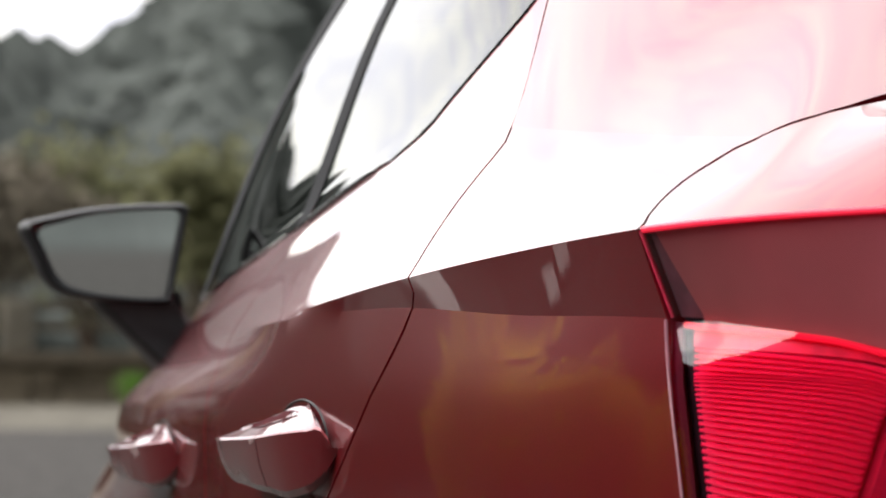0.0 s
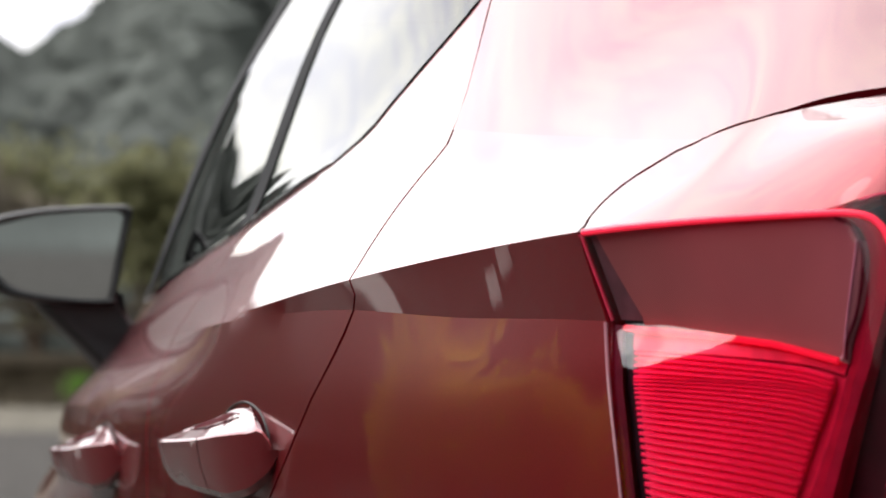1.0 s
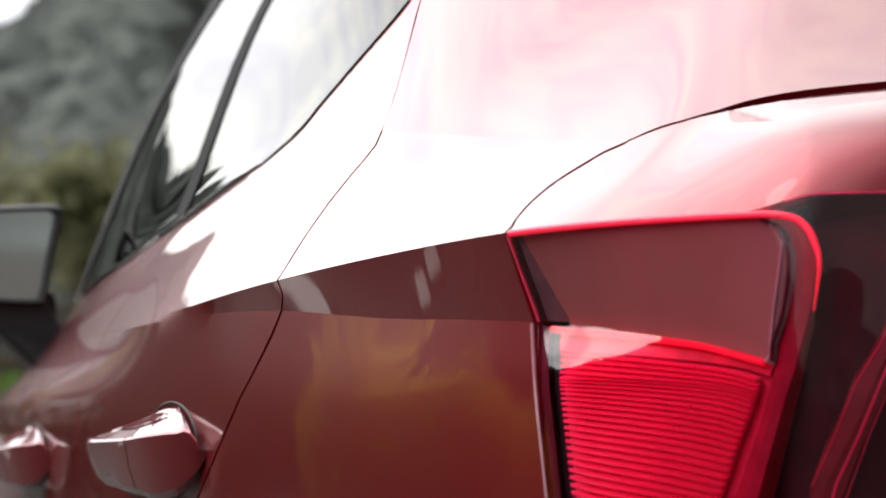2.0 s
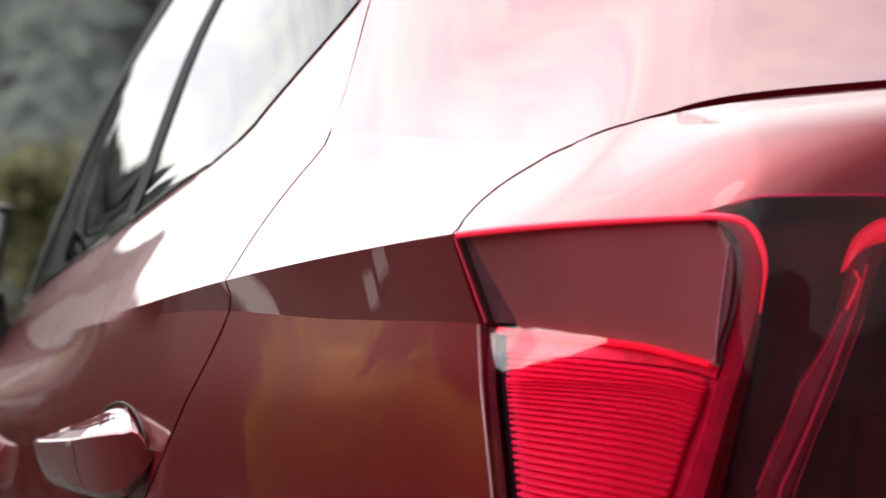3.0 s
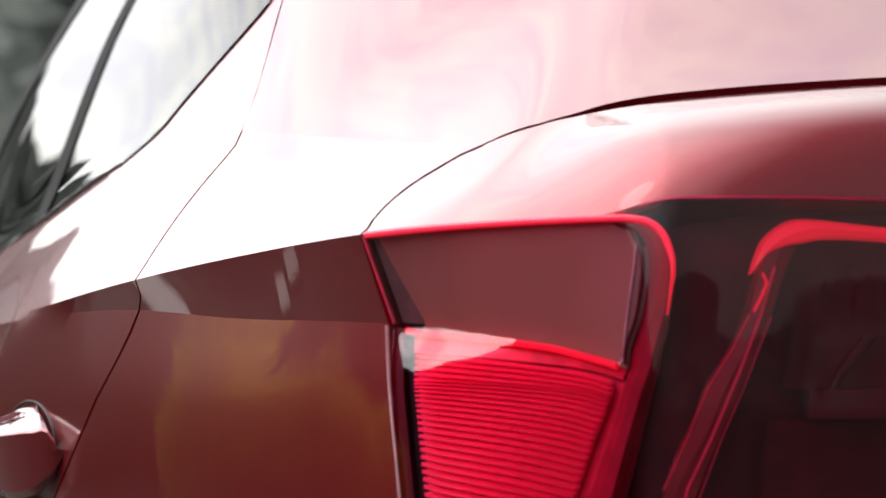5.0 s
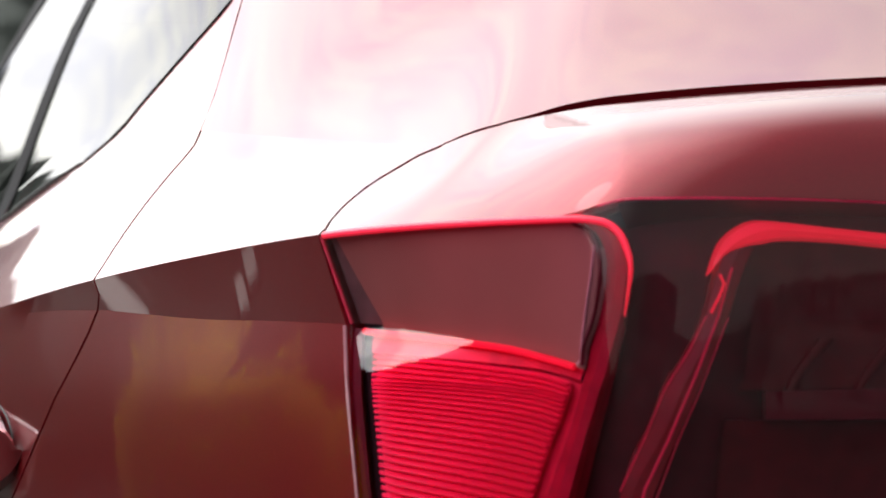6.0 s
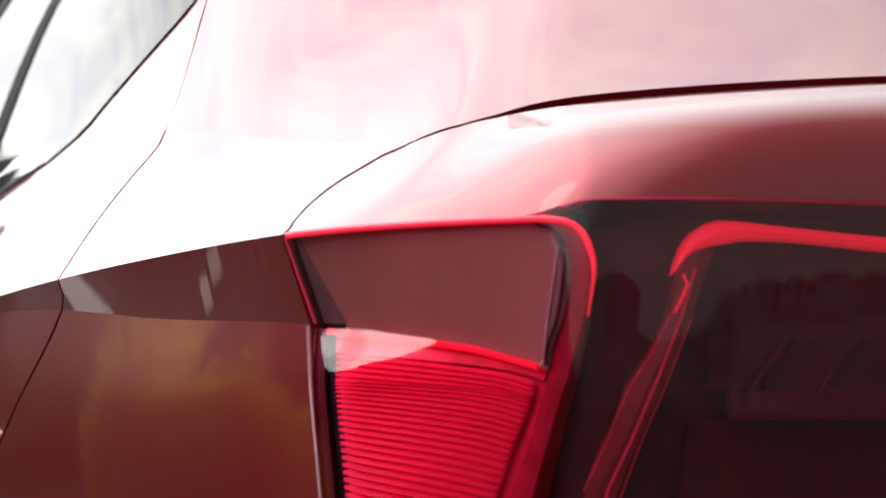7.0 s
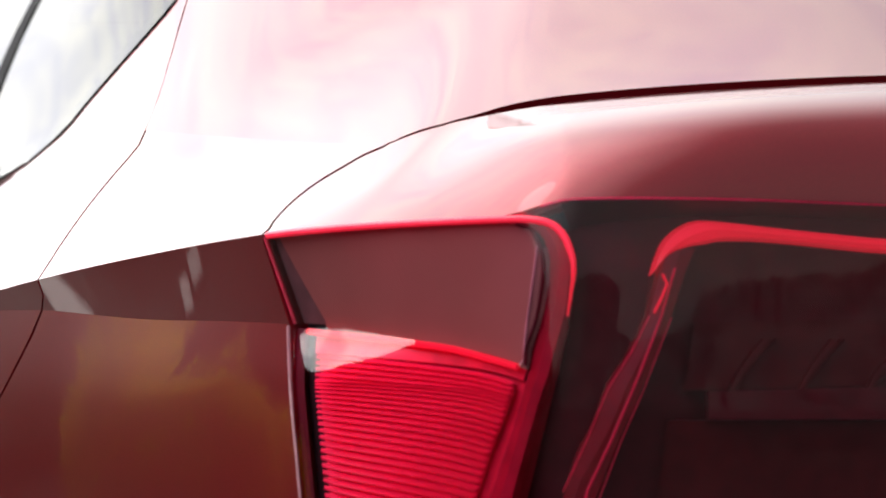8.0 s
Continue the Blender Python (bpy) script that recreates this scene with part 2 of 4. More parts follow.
def lip_roll(low, top, t, u):
    """The tailgate's edge: up from the lamp, over a roll that tightens towards the middle, and forward as a shelf to the shut line."""
    q = min(max((u - 8.7) / 2.0, 0), 1)
    q = q * q * (3 - 2 * q)
    rise = top[2] - low[2]
    c1 = (low + np.array((0, 0.04, 1)) * rise * 0.75) * q + (low + (top - low) / 3) * (1 - q)
    c2 = np.array((*(top[:2] + (low[:2] - top[:2]) * 0.85), top[2] - 0.16 * rise)) * q + (low + (top - low) * 2 / 3) * (1 - q)
    return low * (1 - t)**3 + c1 * 3 * t * (1 - t)**2 + c2 * 3 * t * t * (1 - t) + top * t**3


def skin(u, r):
    """The point of the car's left skin at section u (0 nose, 12 middle of the tail) and row r."""
    i = int(min(u, len(ALONG) - 2))
    t = ALONG[i] + (u - i) * (ALONG[i + 1] - ALONG[i])
    key = round(t, 6)
    if key not in CUTS:
        cut = hermite(ALONG, CAGE, t, {8: 0.75, 10: 0.45})
        CUTS[key] = (cut, [np.concatenate([[0], np.cumsum(np.linalg.norm(np.diff(cut[a:b + 1], axis=0), axis=1))]) for a, b in ((0, 5), (5, 6), (6, 10))])
    rows, chords = CUTS[key]
    if u > 8 and 6 < r < 8:
        w = min((u - 8) / 0.7, 1)
        w = w * w * (3 - 2 * w)
        return lip_roll(rows[6], rows[8], (r - 6) / 2, u) * w + bend(chords[2], rows[6:11], int(r - 6), r - int(r)) * (1 - w)
    for a, b in ((0, 5), (5, 6), (6, 10)):
        if r <= b or b == 10:
            if b == 6:
                return rows[5] + (rows[6] - rows[5]) * (r - 5)
            seg = rows[a:b + 1]
            ch = chords[0 if a == 0 else 2]
            q = min(max(r - a, 0), b - a)
            j = int(min(q, b - a - 1))
            return bend(ch, seg, j, q - j)


def skin_normal(u, r):
    e = 0.02
    a = skin(min(u + e, 11.999), r) - skin(max(u - e, 0), r)
    lo, hi = max(r - e, 0), min(r + e, 9.999)
    if 4.9 < r <= 6 - e:
        lo, hi = max(lo, 5.0), min(hi, 6.0)
    b = skin(u, hi) - skin(u, lo)
    n = Vector(np.cross(b, a)).normalized()
    mid = skin(u, r)
    out = Vector((mid[0], min(mid[1] - 0.9, 0) if u > 8 else 0, 0.15))
    return n if n.dot(out) > 0 else -n


def at(u, r, lift=0.0):
    p = Vector(skin(u, r))
    return p + skin_normal(u, r) * lift if lift else p


def u_of_y(y, r):
    """The section at which row r passes y, on the flank."""
    a, b = 0.0, 9.0
    for _ in range(24):
        m = (a + b) / 2
        if skin(m, r)[1] > y:
            a = m
        else:
            b = m
    return (a + b) / 2


def curve_of(pairs):
    """A smooth function through (row, value) pairs."""
    ts = [p[0] for p in pairs]
    vs = [p[1] for p in pairs]
    return lambda r: float(hermite(ts, vs, min(max(r, ts[0]), ts[-1])))


GAPW = 0.0029
ROWS_FULL = [0, 0.5, 1, 1.5, 2, 2.33, 2.66, 3, 3.33, 3.66, 4, 4.25, 4.5, 4.75, 5, 5.5, 6, 6.2, 6.4, 6.6, 6.8, 7, 7.2, 7.4, 7.6, 7.8, 8,
             8.25, 8.5, 8.75, 9, 9.25, 9.5, 9.75, 10]


def patch(bm, u0, u1, rows, cols, roll=(1, 1, 1, 1), lift=0.0, depth=0.014, keep=None, rmap=None, second=None):
    """A panel of the skin between u0(r) and u1(r) over rows; rolled-in edges on (start, end, bottom, top)."""
    pts, keys = [], []
    for r in rows:
        a, b = u0(r), u1(r)
        la = np.linalg.norm(skin(b, r) - skin(a, r)) + 1e-6
        ga, gb = (GAPW * roll[0] / la), (GAPW * roll[1] / la)
        row = [a + (b - a) * (ga + (1 - ga - gb) * k / cols) for k in range(cols + 1)]
        key = [(u, rmap(u, r) if rmap else r) for u in row]
        pts.append([at(*k, lift(*k) if callable(lift) else lift) for k in key])
        keys.append(key)
    vs = [[bm.verts.new(p) for p in row] for row in pts]
    for i in range(len(rows) - 1):
        for j in range(cols):
            if keep and not keep((keys[i][j][0] + keys[i + 1][j + 1][0]) / 2, (rows[i] + rows[i + 1]) / 2):
                continue
            f = bm.faces.new((vs[i][j], vs[i][j + 1], vs[i + 1][j + 1], vs[i + 1][j]))
            if second and second((keys[i][j][0] + keys[i + 1][j + 1][0]) / 2, (rows[i] + rows[i + 1]) / 2):
                f.material_index = 1

    def flange(line, ks):
        inn = [p.co - skin_normal(*k) * depth for p, k in zip(line, ks)]
        nv = [bm.verts.new(p) for p in inn]
        for i in range(len(line) - 1):
            if any(f for f in line[i].link_faces if line[i + 1] in f.verts):
                bm.faces.new((line[i], line[i + 1], nv[i + 1], nv[i]))
    if roll[0]:
        flange([r[0] for r in vs], [k[0] for k in keys])
    if roll[1]:
        flange([r[-1] for r in vs], [k[-1] for k in keys])
    if roll[2]:
        flange(vs[0], keys[0])
    if roll[3]:
        flange(vs[-1], keys[-1])
    return vs


AXLES = ((0.66, 0.31), (3.22, 0.31))


def outside_arch(u, r):
    p = skin(u, r)
    return all((p[1] - y) ** 2 + (p[2] - z) ** 2 > 0.335 ** 2 for y, z in AXLES)


def snap_arches(bm):
    """Pulls ragged arch edges onto the round wheel opening."""
    for v in bm.verts:
        if not v.is_boundary or abs(v.co.x) < 0.5:
            continue
        for y, z in AXLES:
            d = math.hypot(v.co.y - y, v.co.z - z)
            if 0.3 < d < 0.40:
                k = 0.338 / d
                v.co.y, v.co.z = y + (v.co.y - y) * k, z + (v.co.z - z) * k


# Shut lines: section numbers over the rows.
def line_at(pairs):
    ys = curve_of(pairs)
    memo = {}

    def u(r):
        if r not in memo:
            memo[r] = u_of_y(ys(r), r)
        return memo[r]
    return u


fender_line = line_at([(0, 2.72), (4, 2.76), (6, 2.76), (8, 2.72), (9, 2.50), (10, 2.25)])
pillar_line = line_at([(0, 1.66), (4, 1.68), (8, 1.69), (10, 1.70)])
door_line = line_at([(0, 1.22), (1, 1.20), (2, 1.15), (3, 1.045), (3.46, 0.972), (4.2, 0.870), (5, 0.799), (6, 0.787), (6.45, 0.802), (6.9, 0.812),
                     (7.4, 0.818), (7.9, 0.827), (8.24, 0.868), (8.43, 0.903), (8.7, 0.959), (9.3, 1.03), (10, 1.08)])
lamp_line = lambda r: LAMP
tail_line = lambda r: TAIL
lip_curve = curve_of([(5.8, 8.0), (6, 8.0), (6.52, 7.861), (6.84, 7.795), (7.28, 7.78), (7.574, 7.844), (7.862, 7.94), (8, 8.03)])
lip_line = lambda r: 8.0 if r <= 6 else lip_curve(r)

car = tagged(new("car"), "glossy red five-door hatchback parked on gravel", "car")


def flip(bm):
    twin = bm.copy()
    for v in twin.verts:
        v.co.x = -v.co.x
    return twin


def pair(name, bm, mat, parent, label="", smooth=True, sharp=14):
    """A part on the left side and its twin on the right; returns the left one."""
    part(name, flip(bm), mat, parent, label, smooth, sharp)
    return part(name, bm, mat, parent, label, smooth, sharp)


def trim_loose(bm):
    bmesh.ops.delete(bm, geom=[v for v in bm.verts if not v.link_faces], context="VERTS")


def panel(name, u0, u1, rows, cols, roll=(1, 1, 1, 0), label="", keep=None, second=None):
    bm = bmesh.new()
    patch(bm, u0, u1, rows, cols, roll, keep=keep, second=second)
    trim_loose(bm)
    snap_arches(bm)
    return pair(name, bm, [PAINT, PILLAR], car, label)


# Windows sit in the doors between these limits.
front_glass = (line_at([(8, 2.52), (8.5, 2.38), (9, 2.20), (9.5, 2.08), (10, 1.98)]), line_at([(8, 1.735), (10, 1.71)]))
rear_glass = (line_at([(8, 1.66), (10, 1.66)]), line_at([(8.0, 1.27), (8.1, 1.183), (8.25, 1.123), (8.4, 1.065), (8.55, 1.021), (8.7, 0.995), (8.9, 1.0), (9.4, 1.06), (10, 1.14)]))


def in_glass(u, r, lims):
    return 8.1 < r < 9.75 and lims[0](r) + 0.06 < u < lims[1](r) - 0.09 and lims[1](r - 0.1) - 0.06 > u


def under_glass(u, r, lims):
    return r > 8 and lims[0](r) < u < lims[1](r)


DOOR_ROWS = sorted(set(ROWS_FULL + list(np.round(np.linspace(8, 9, 21), 4))))
front_door = panel("front_door", fender_line, pillar_line, DOOR_ROWS, 90, label="closed glossy red front door",
                   keep=lambda u, r: not in_glass(u, r, front_glass), second=lambda u, r: under_glass(u, r, front_glass))
rear_door = panel("rear_door", pillar_line, door_line, DOOR_ROWS, 90, label="closed glossy red rear door",
                  keep=lambda u, r: not in_glass(u, r, rear_glass) and outside_arch(u, r), second=lambda u, r: under_glass(u, r, rear_glass))
panel("front_wing", lambda r: 0.0, fender_line, [r for r in ROWS_FULL if r <= 8], 40, label="red front wing", keep=outside_arch)

# The quarter panel runs up into the pillar and, over the tailgate's shut line, on round the tail.
bm = bmesh.new()
low = patch(bm, door_line, lip_line, [r for r in ROWS_FULL if r <= 8], 44, roll=(1, 0.35, 1, 0), keep=outside_arch)
top_rows = [r for r in ROWS_FULL if 8 <= r <= 9.5]
shut_row = curve_of([(7.9, 8.0), (8.02, 8.0), (8.11, 8.045), (8.32, 8.075), (8.53, 8.06), (8.73, 8.03), (9.0, 8.02), (9.4, 8.045), (10, 8.06), (12, 8.06)])
prev = None
for r in top_rows:
    us = [door_line(r) + (LAMP - door_line(r)) * k / 44 for k in range(45)] + [LAMP + (TAIL - LAMP) * k / 60 for k in range(1, 61)]
    row = [bm.verts.new(at(u, r if r > 8 or u <= LAMP else shut_row(u))) for u in us]
    if prev:
        for i in range(len(us) - 1):
            bm.faces.new((prev[i], prev[i + 1], row[i + 1], row[i]))
    else:
        lip = [(v, u) for v, u in zip(row, us) if u >= LAMP]
        inner = [bm.verts.new(v.co - skin_normal(u, 8) * 0.014) for v, u in lip]
        for i in range(len(lip) - 1):
            bm.faces.new((lip[i][0], lip[i + 1][0], inner[i + 1], inner[i]))
    prev = row
trim_loose(bm)
bmesh.ops.remove_doubles(bm, verts=bm.verts[:], dist=0.0023)
snap_arches(bm)
pair("quarter_panel", bm, PAINT, car, "red rear quarter panel and pillar", sharp=16)


def lens_top(u):
    """Row at which the lamp glass ends and the painted lip begins."""
    x = min(max((u - 9.55) / 0.5, 0), 1)
    return 6.0 + 0.15 * x * x * (3 - 2 * x) - 0.055 * min(max((u - 9.95) / 1.2, 0), 1)


bm = bmesh.new()
patch(bm, lip_line, tail_line, [6 + 0.05 * k for k in range(41)], 120, roll=(1, 0, 1, 1),
      rmap=lambda u, r: lens_top(u) + (shut_row(u) - 0.03 - 0.09 * min(max((u - 8.8) / 0.9, 0), 1) - lens_top(u)) * (r - 6) / 2)
pair("tailgate_lip", bm, PAINT, car, "red tailgate lip above the tail lamps", sharp=50)
bm = bmesh.new()
patch(bm, lambda r: LAMP, tail_line, [9.5, 9.75, 10], 30, roll=(0, 0, 0, 0))
pair("rear_window", bm, GLASS, car, "dark tinted rear window")
bm = bmesh.new()
patch(bm, lamp_line, tail_line, [r for r in ROWS_FULL if r <= 3], 40, roll=(1, 0, 0, 1))
pair("rear_bumper", bm, PAINT, car, "red rear bumper")
bm = bmesh.new()
patch(bm, lambda r: 11.55, tail_line, [3, 3.5, 4, 4.5, 5, 5.5, 6], 14, roll=(1, 0, 1, 1),
      rmap=lambda u, r: r if r < 5 else 5 + (lens_top(u) - 5) * (r - 5))
pair("tailgate_panel", bm, PAINT, car, "red tailgate panel between the lamps")

# Roof, bonnet, nose and floor close the skin.
bm = bmesh.new()
roof_rows = []
for k in range(29):
    u = 2.6 + (LAMP + 0.01 - 2.6) * k / 28
    p = at(u, 10)
    p.y = max(p.y, 1.06)
    roof_rows.append([Vector((p.x * c, p.y, p.z + 0.018 * (1 - c * c))) for c in np.linspace(1, -1, 15)])
grid(bm, roof_rows)
part("roof", bm, PAINT, car, "red roof")
bm = bmesh.new()
rows = []
for k in range(17):
    u = 2.0 * k / 16
    p = at(u, 8)
    rows.append([Vector((p.x * c, p.y, p.z + 0.06 * (1 - c * c))) for c in np.linspace(1, -1, 13)])
grid(bm, rows)
part("bonnet", bm, PAINT, car, "red bonnet")
bm = bmesh.new()
low_l, top_l = at(2.0, 8), at(2.6, 10)
grid(bm, [[Vector((low_l.x * c * (1 - k) + top_l.x * c * k, (low_l.y + 0.12 * (1 - c * c)) * (1 - k) + (top_l.y + 0.06 * (1 - c * c)) * k,
                   (low_l.z + 0.05 * (1 - c * c)) * (1 - k) + (top_l.z + 0.035 * (1 - c * c)) * k)) for c in np.linspace(1, -1, 13)] for k in np.linspace(0, 1, 9)])
part("windscreen", bm, GLASS, car, "tinted windscreen")
bm = bmesh.new()
grid(bm, [[Vector((p.x * c, p.y + 0.16 * (1 - c * c), p.z + (0.03 * (1 - c * c) if r > 7 else 0))) for c in np.linspace(1, -1, 13)]
          for r in (0, 1, 2, 3, 4, 5, 6, 7, 8) for p in [at(0.0, r)]])
part("front_bumper", bm, PAINT, car, "red front bumper")
bm = bmesh.new()
box(bm, (-0.62, 0.15, 0.20), (0.62, 3.9, 0.24), 0.01)
part("underbody", bm, BLACK, car)
bm = bmesh.new()
box(bm, (-0.60, 0.75, 0.30), (0.60, 2.6, 0.82), 0.06)
part("cabin_floor", bm, INTERIOR, car)
for y in (1.05, 1.95):
    for x in (-0.36, 0.36):
        bm = bmesh.new()
        box(bm, (x - 0.22, y, 0.8), (x + 0.22, y + 0.14, 1.08), 0.05)
        box(bm, (x - 0.11, y + 0.02, 1.09), (x + 0.11, y + 0.10, 1.24), 0.04)
        part("seat_back", bm, INTERIOR, car, "dark cloth seat back with a headrest")

# Side windows, black pillars and seals.
for lims, dr in ((front_glass, front_door), (rear_glass, rear_door)):
    bm = bmesh.new()
    patch(bm, lims[0], lims[1], [8 + 2 * k / 24 for k in range(25)], 30, roll=(0, 0, 0, 0), lift=0.0016)
    pair("window_glass", bm, GLASS, dr, "dark tinted side window")
    bm = bmesh.new()
    edge = [at(lims[0](8) + (lims[1](8) - lims[0](8)) * k / 16, 8, 0.001) for k in range(0, 16)]
    first = len(edge)
    if dr is rear_door:
        edge += [at(lims[1](r), r, 0.0) for r in np.linspace(8, 10, 40)]
    tube(bm, edge, [0.0032 if i < first - 3 else 0.0016 for i in range(len(edge))], 6)
    pair("window_seal", bm, GLOSS_BLACK, dr, "thin shiny black window seal")
bm = bmesh.new()
patch(bm, line_at([(8, 1.735), (10, 1.71)]), line_at([(8, 1.66), (10, 1.66)]), [8 + 2 * k / 12 for k in range(13)], 6, roll=(0, 0, 0, 0), lift=0.003)
pair("pillar_cover", bm, PILLAR, car, "matt black pillar cover between the windows")
bm = bmesh.new()
patch(bm, fender_line, front_glass[0], [8 + 2 * k / 16 for k in range(17)], 6, roll=(0, 0, 0, 0), lift=0.003)
pair("window_frame", bm, PILLAR, front_door, "black window frame at the front pillar")


# ---- tail lamps ----
compartment_in = curve_of([(3, 8.90), (3.36, 9.11), (3.58, 9.25), (3.78, 9.37), (4.08, 9.46), (4.6, 9.49), (5.12, 9.61), (5.32, 9.735), (5.52, 9.805), (5.68, 9.835), (5.76, 9.835), (5.86, 9.805), (5.94, 9.745), (5.97, 9.64)])
seam_line = curve_of([(4.9, 9.475), (5.12, 9.57), (5.34, 9.66), (5.6, 9.745), (5.82, 9.80)])
reflector_left = curve_of([(3, 8.11), (3.33, 8.10), (3.59, 8.10), (3.91, 8.10), (4.8, 8.10)])
reflector_right = curve_of([(2.9, 8.75), (3.36, 9.03), (3.58, 9.16), (3.78, 9.28), (4.08, 9.36), (4.3, 9.36), (4.45, 9.34), (4.56, 9.28)])


def row_at_height(z):
    return 3 + (z - 0.78) / 0.106 if z < 0.886 else 4 + (z - 0.886) / 0.034


def dip(u, r, more=0.0):
    """How far the lamp glass lies behind the skin: towards its outer end it dips in to the middle crease."""
    start = 3.95 + 1.05 * min(max((u - 8.1) / 0.65, 0), 1)
    g = 0.0
    if start < r < 5:
        g = (r - start) / (5 - start)
    elif 5 <= r < 6:
        g = 6 - r
    e = min(max((u - 8.0) / 0.25, 0), 1)
    return -0.0082 * (5 - start) * g * (0.3 + 0.7 * e * e * (3 - 2 * e)) + more


def row_of(u, z):
    """The row at height z of section u, on the lamp."""
    a, b = 2.5, 6.6
    for _ in range(22):
        m = (a + b) / 2
        if skin(u, m)[2] < z:
            a = m
        else:
            b = m
    return (a + b) / 2


def ribbon(bm, quads, lift, thick, sub=5):
    """A rounded bar on the lamp: quads are section and height of its outer and its inner edge."""
    ts = list(range(len(quads)))
    qs = [np.array(q) for q in quads]
    rings = []
    for k in range((len(quads) - 1) * sub + 1):
        uo, ro, ui, ri = hermite(ts, qs, k / sub)
        ring = []
        for f, h in ((0, -1), (0.02, -0.35), (0.12, -0.08), (0.5, 0), (0.88, -0.08), (0.98, -0.35), (1, -1)):
            uu = uo + (ui - uo) * f
            ring.append(at(uu, row_of(uu, ro + (ri - ro) * f), lift + thick * h))
        rings.append(ring)
    grid(bm, rings, close=True)


def tail_lamp():
    lamp_rows = [3, 3.2, 3.4, 3.6, 3.8, 4, 4.2, 4.4, 4.6, 4.8, 4.9, 5, 5.25, 5.5, 5.75, 6]
    raise_top = lambda u, r: r if r < 5 else 5 + (lens_top(u) - 0.015 - 5) * (r - 5)
    bm = bmesh.new()
    patch(bm, lamp_line, lambda r: 11.55, lamp_rows, 100, roll=(0.3, 1, 1, 1), depth=0.006, rmap=raise_top, lift=dip)
    body = pair("tail_lamp", bm, LENS, car, "clear glossy lens of the red tail lamp", sharp=20)
    for ob in bpy.data.objects:
        if ob.name.startswith("tail_lamp"):
            ob.visible_shadow = False
    bm = bmesh.new()
    patch(bm, lambda r: 8.03, lambda r: 11.53, lamp_rows, 60, roll=(1, 1, 1, 1), depth=0.03, lift=-0.032, rmap=lambda u, r: min(raise_top(u, r), 6.2))
    pair("housing", bm, HOUSING, body, "black lamp housing")
    bm = bmesh.new()
    patch(bm, lambda r: 8.09 + 0.095 * (5.96 - r), lambda r: min(seam_line(r), compartment_in(r) - 0.015), [4.97, 5.04, 5.1, 5.2, 5.3, 5.4, 5.5, 5.6, 5.7, 5.78, 5.84, 5.89, 5.93, 5.96], 40, roll=(0, 0, 0, 0), lift=lambda u, r: dip(u, r, -0.005))
    pair("upper_reflector", bm, DUSK, body, "smooth upper reflector, mirrored haze in its dusky red")
    bm = bmesh.new()
    patch(bm, seam_line, lambda r: compartment_in(r) + 0.03, [4.9, 5.04, 5.1, 5.2, 5.3, 5.4, 5.5, 5.6, 5.7, 5.8], 4, roll=(0, 0, 0, 0), lift=lambda u, r: dip(u, r, -0.0042))
    pair("end_wall", bm, END_WALL, body, "greyish clear end wall of the lamp chamber")
    bm = bmesh.new()
    patch(bm, lambda r: 8.02, lambda r: 8.12 + 0.095 * (5.96 - r), [4.99, 5.1, 5.3, 5.5, 5.7, 5.95], 6, roll=(0, 0, 0, 0), lift=lambda u, r: dip(u, r, -0.0065))
    pair("upper_front_wall", bm, GREY_WALL, body, "dark grey front wall of the upper chamber")
    bm = bmesh.new()
    patch(bm, lambda r: 7.995, lambda r: 8.062, [3, 3.3, 3.6, 3.9, 4.2, 4.5, 4.75, 4.97], 5, roll=(0, 0, 0, 0), lift=lambda u, r: dip(u, r, -0.0035))
    pair("front_wall", bm, MAROON, body, "dark maroon front wall of the lamp")
    bm = bmesh.new()
    patch(bm, lambda r: 8.045, lambda r: 8.15, [3, 3.3, 3.6, 3.9, 4.2, 4.5, 4.75, 4.97], 5, roll=(0, 0, 0, 0), lift=lambda u, r: dip(u, r, -0.0085 if u < 8.13 else -0.012))
    pair("inner_bezel", bm, BEZEL, body, "black bezel beside the ribs")
    # lower reflector: saw-toothed ribs that fall towards the rear and break up into rows of small prisms
    bm = bmesh.new()
    ribs, cols = 33, 320
    rows = []
    for i in range(ribs * 6 + 1):
        z = 0.776 + 0.129 * i / (ribs * 6)
        wave = (0.0, 1.0, 0.9, 0.75, 0.5, 0.1)[i % 6]
        phase = 0.5 * math.pi * ((i // 6) % 2)
        fall = 0.0145 * min(max((0.920 - z) / 0.05, 0), 1)
        row = []
        for j in range(cols + 1):
            f = j / cols
            r = max(row_at_height(z - fall * f), 2.9)
            a, b = reflector_left(r), reflector_right(r)
            k = min(max((f - 0.22) / 0.5, 0), 1)
            dots = 1 - 0.95 * k * (1 - abs(math.sin(f * 140 + phase)) ** 0.4)
            u = a + (b - a) * f
            row.append(at(u, r, dip(u, r, -0.009 + 0.0040 * wave * dots * min(1.0, (0.25 + j / 60), (cols - j) / 4))))
        rows.append(row)
    grid(bm, rows)
    pair("lower_reflector", bm, RED_BRIGHT, body, "bright red reflector with fine slanting ribs", sharp=70)
    bm = bmesh.new()
    patch(bm, lambda r: 8.10, lambda r: compartment_in(r), [2.95, 3.2, 3.5, 3.8, 4.0, 4.2, 4.5, 4.55, 4.6, 4.7, 4.8, 4.9, 4.96], 30, roll=(0, 0, 0, 0), lift=lambda u, r: dip(u, r, -0.0075 if r > 4.53 else -0.0125))
    pair("reflector_frame", bm, RED_FRAME, body, "smooth deep red frame round the ribs")
    bm = bmesh.new()
    tube(bm, [at(compartment_in(r) - 0.006, r, dip(compartment_in(r), r, -0.002)) for r in np.linspace(5.955, 5.0, 40)], 0.0014, 6)
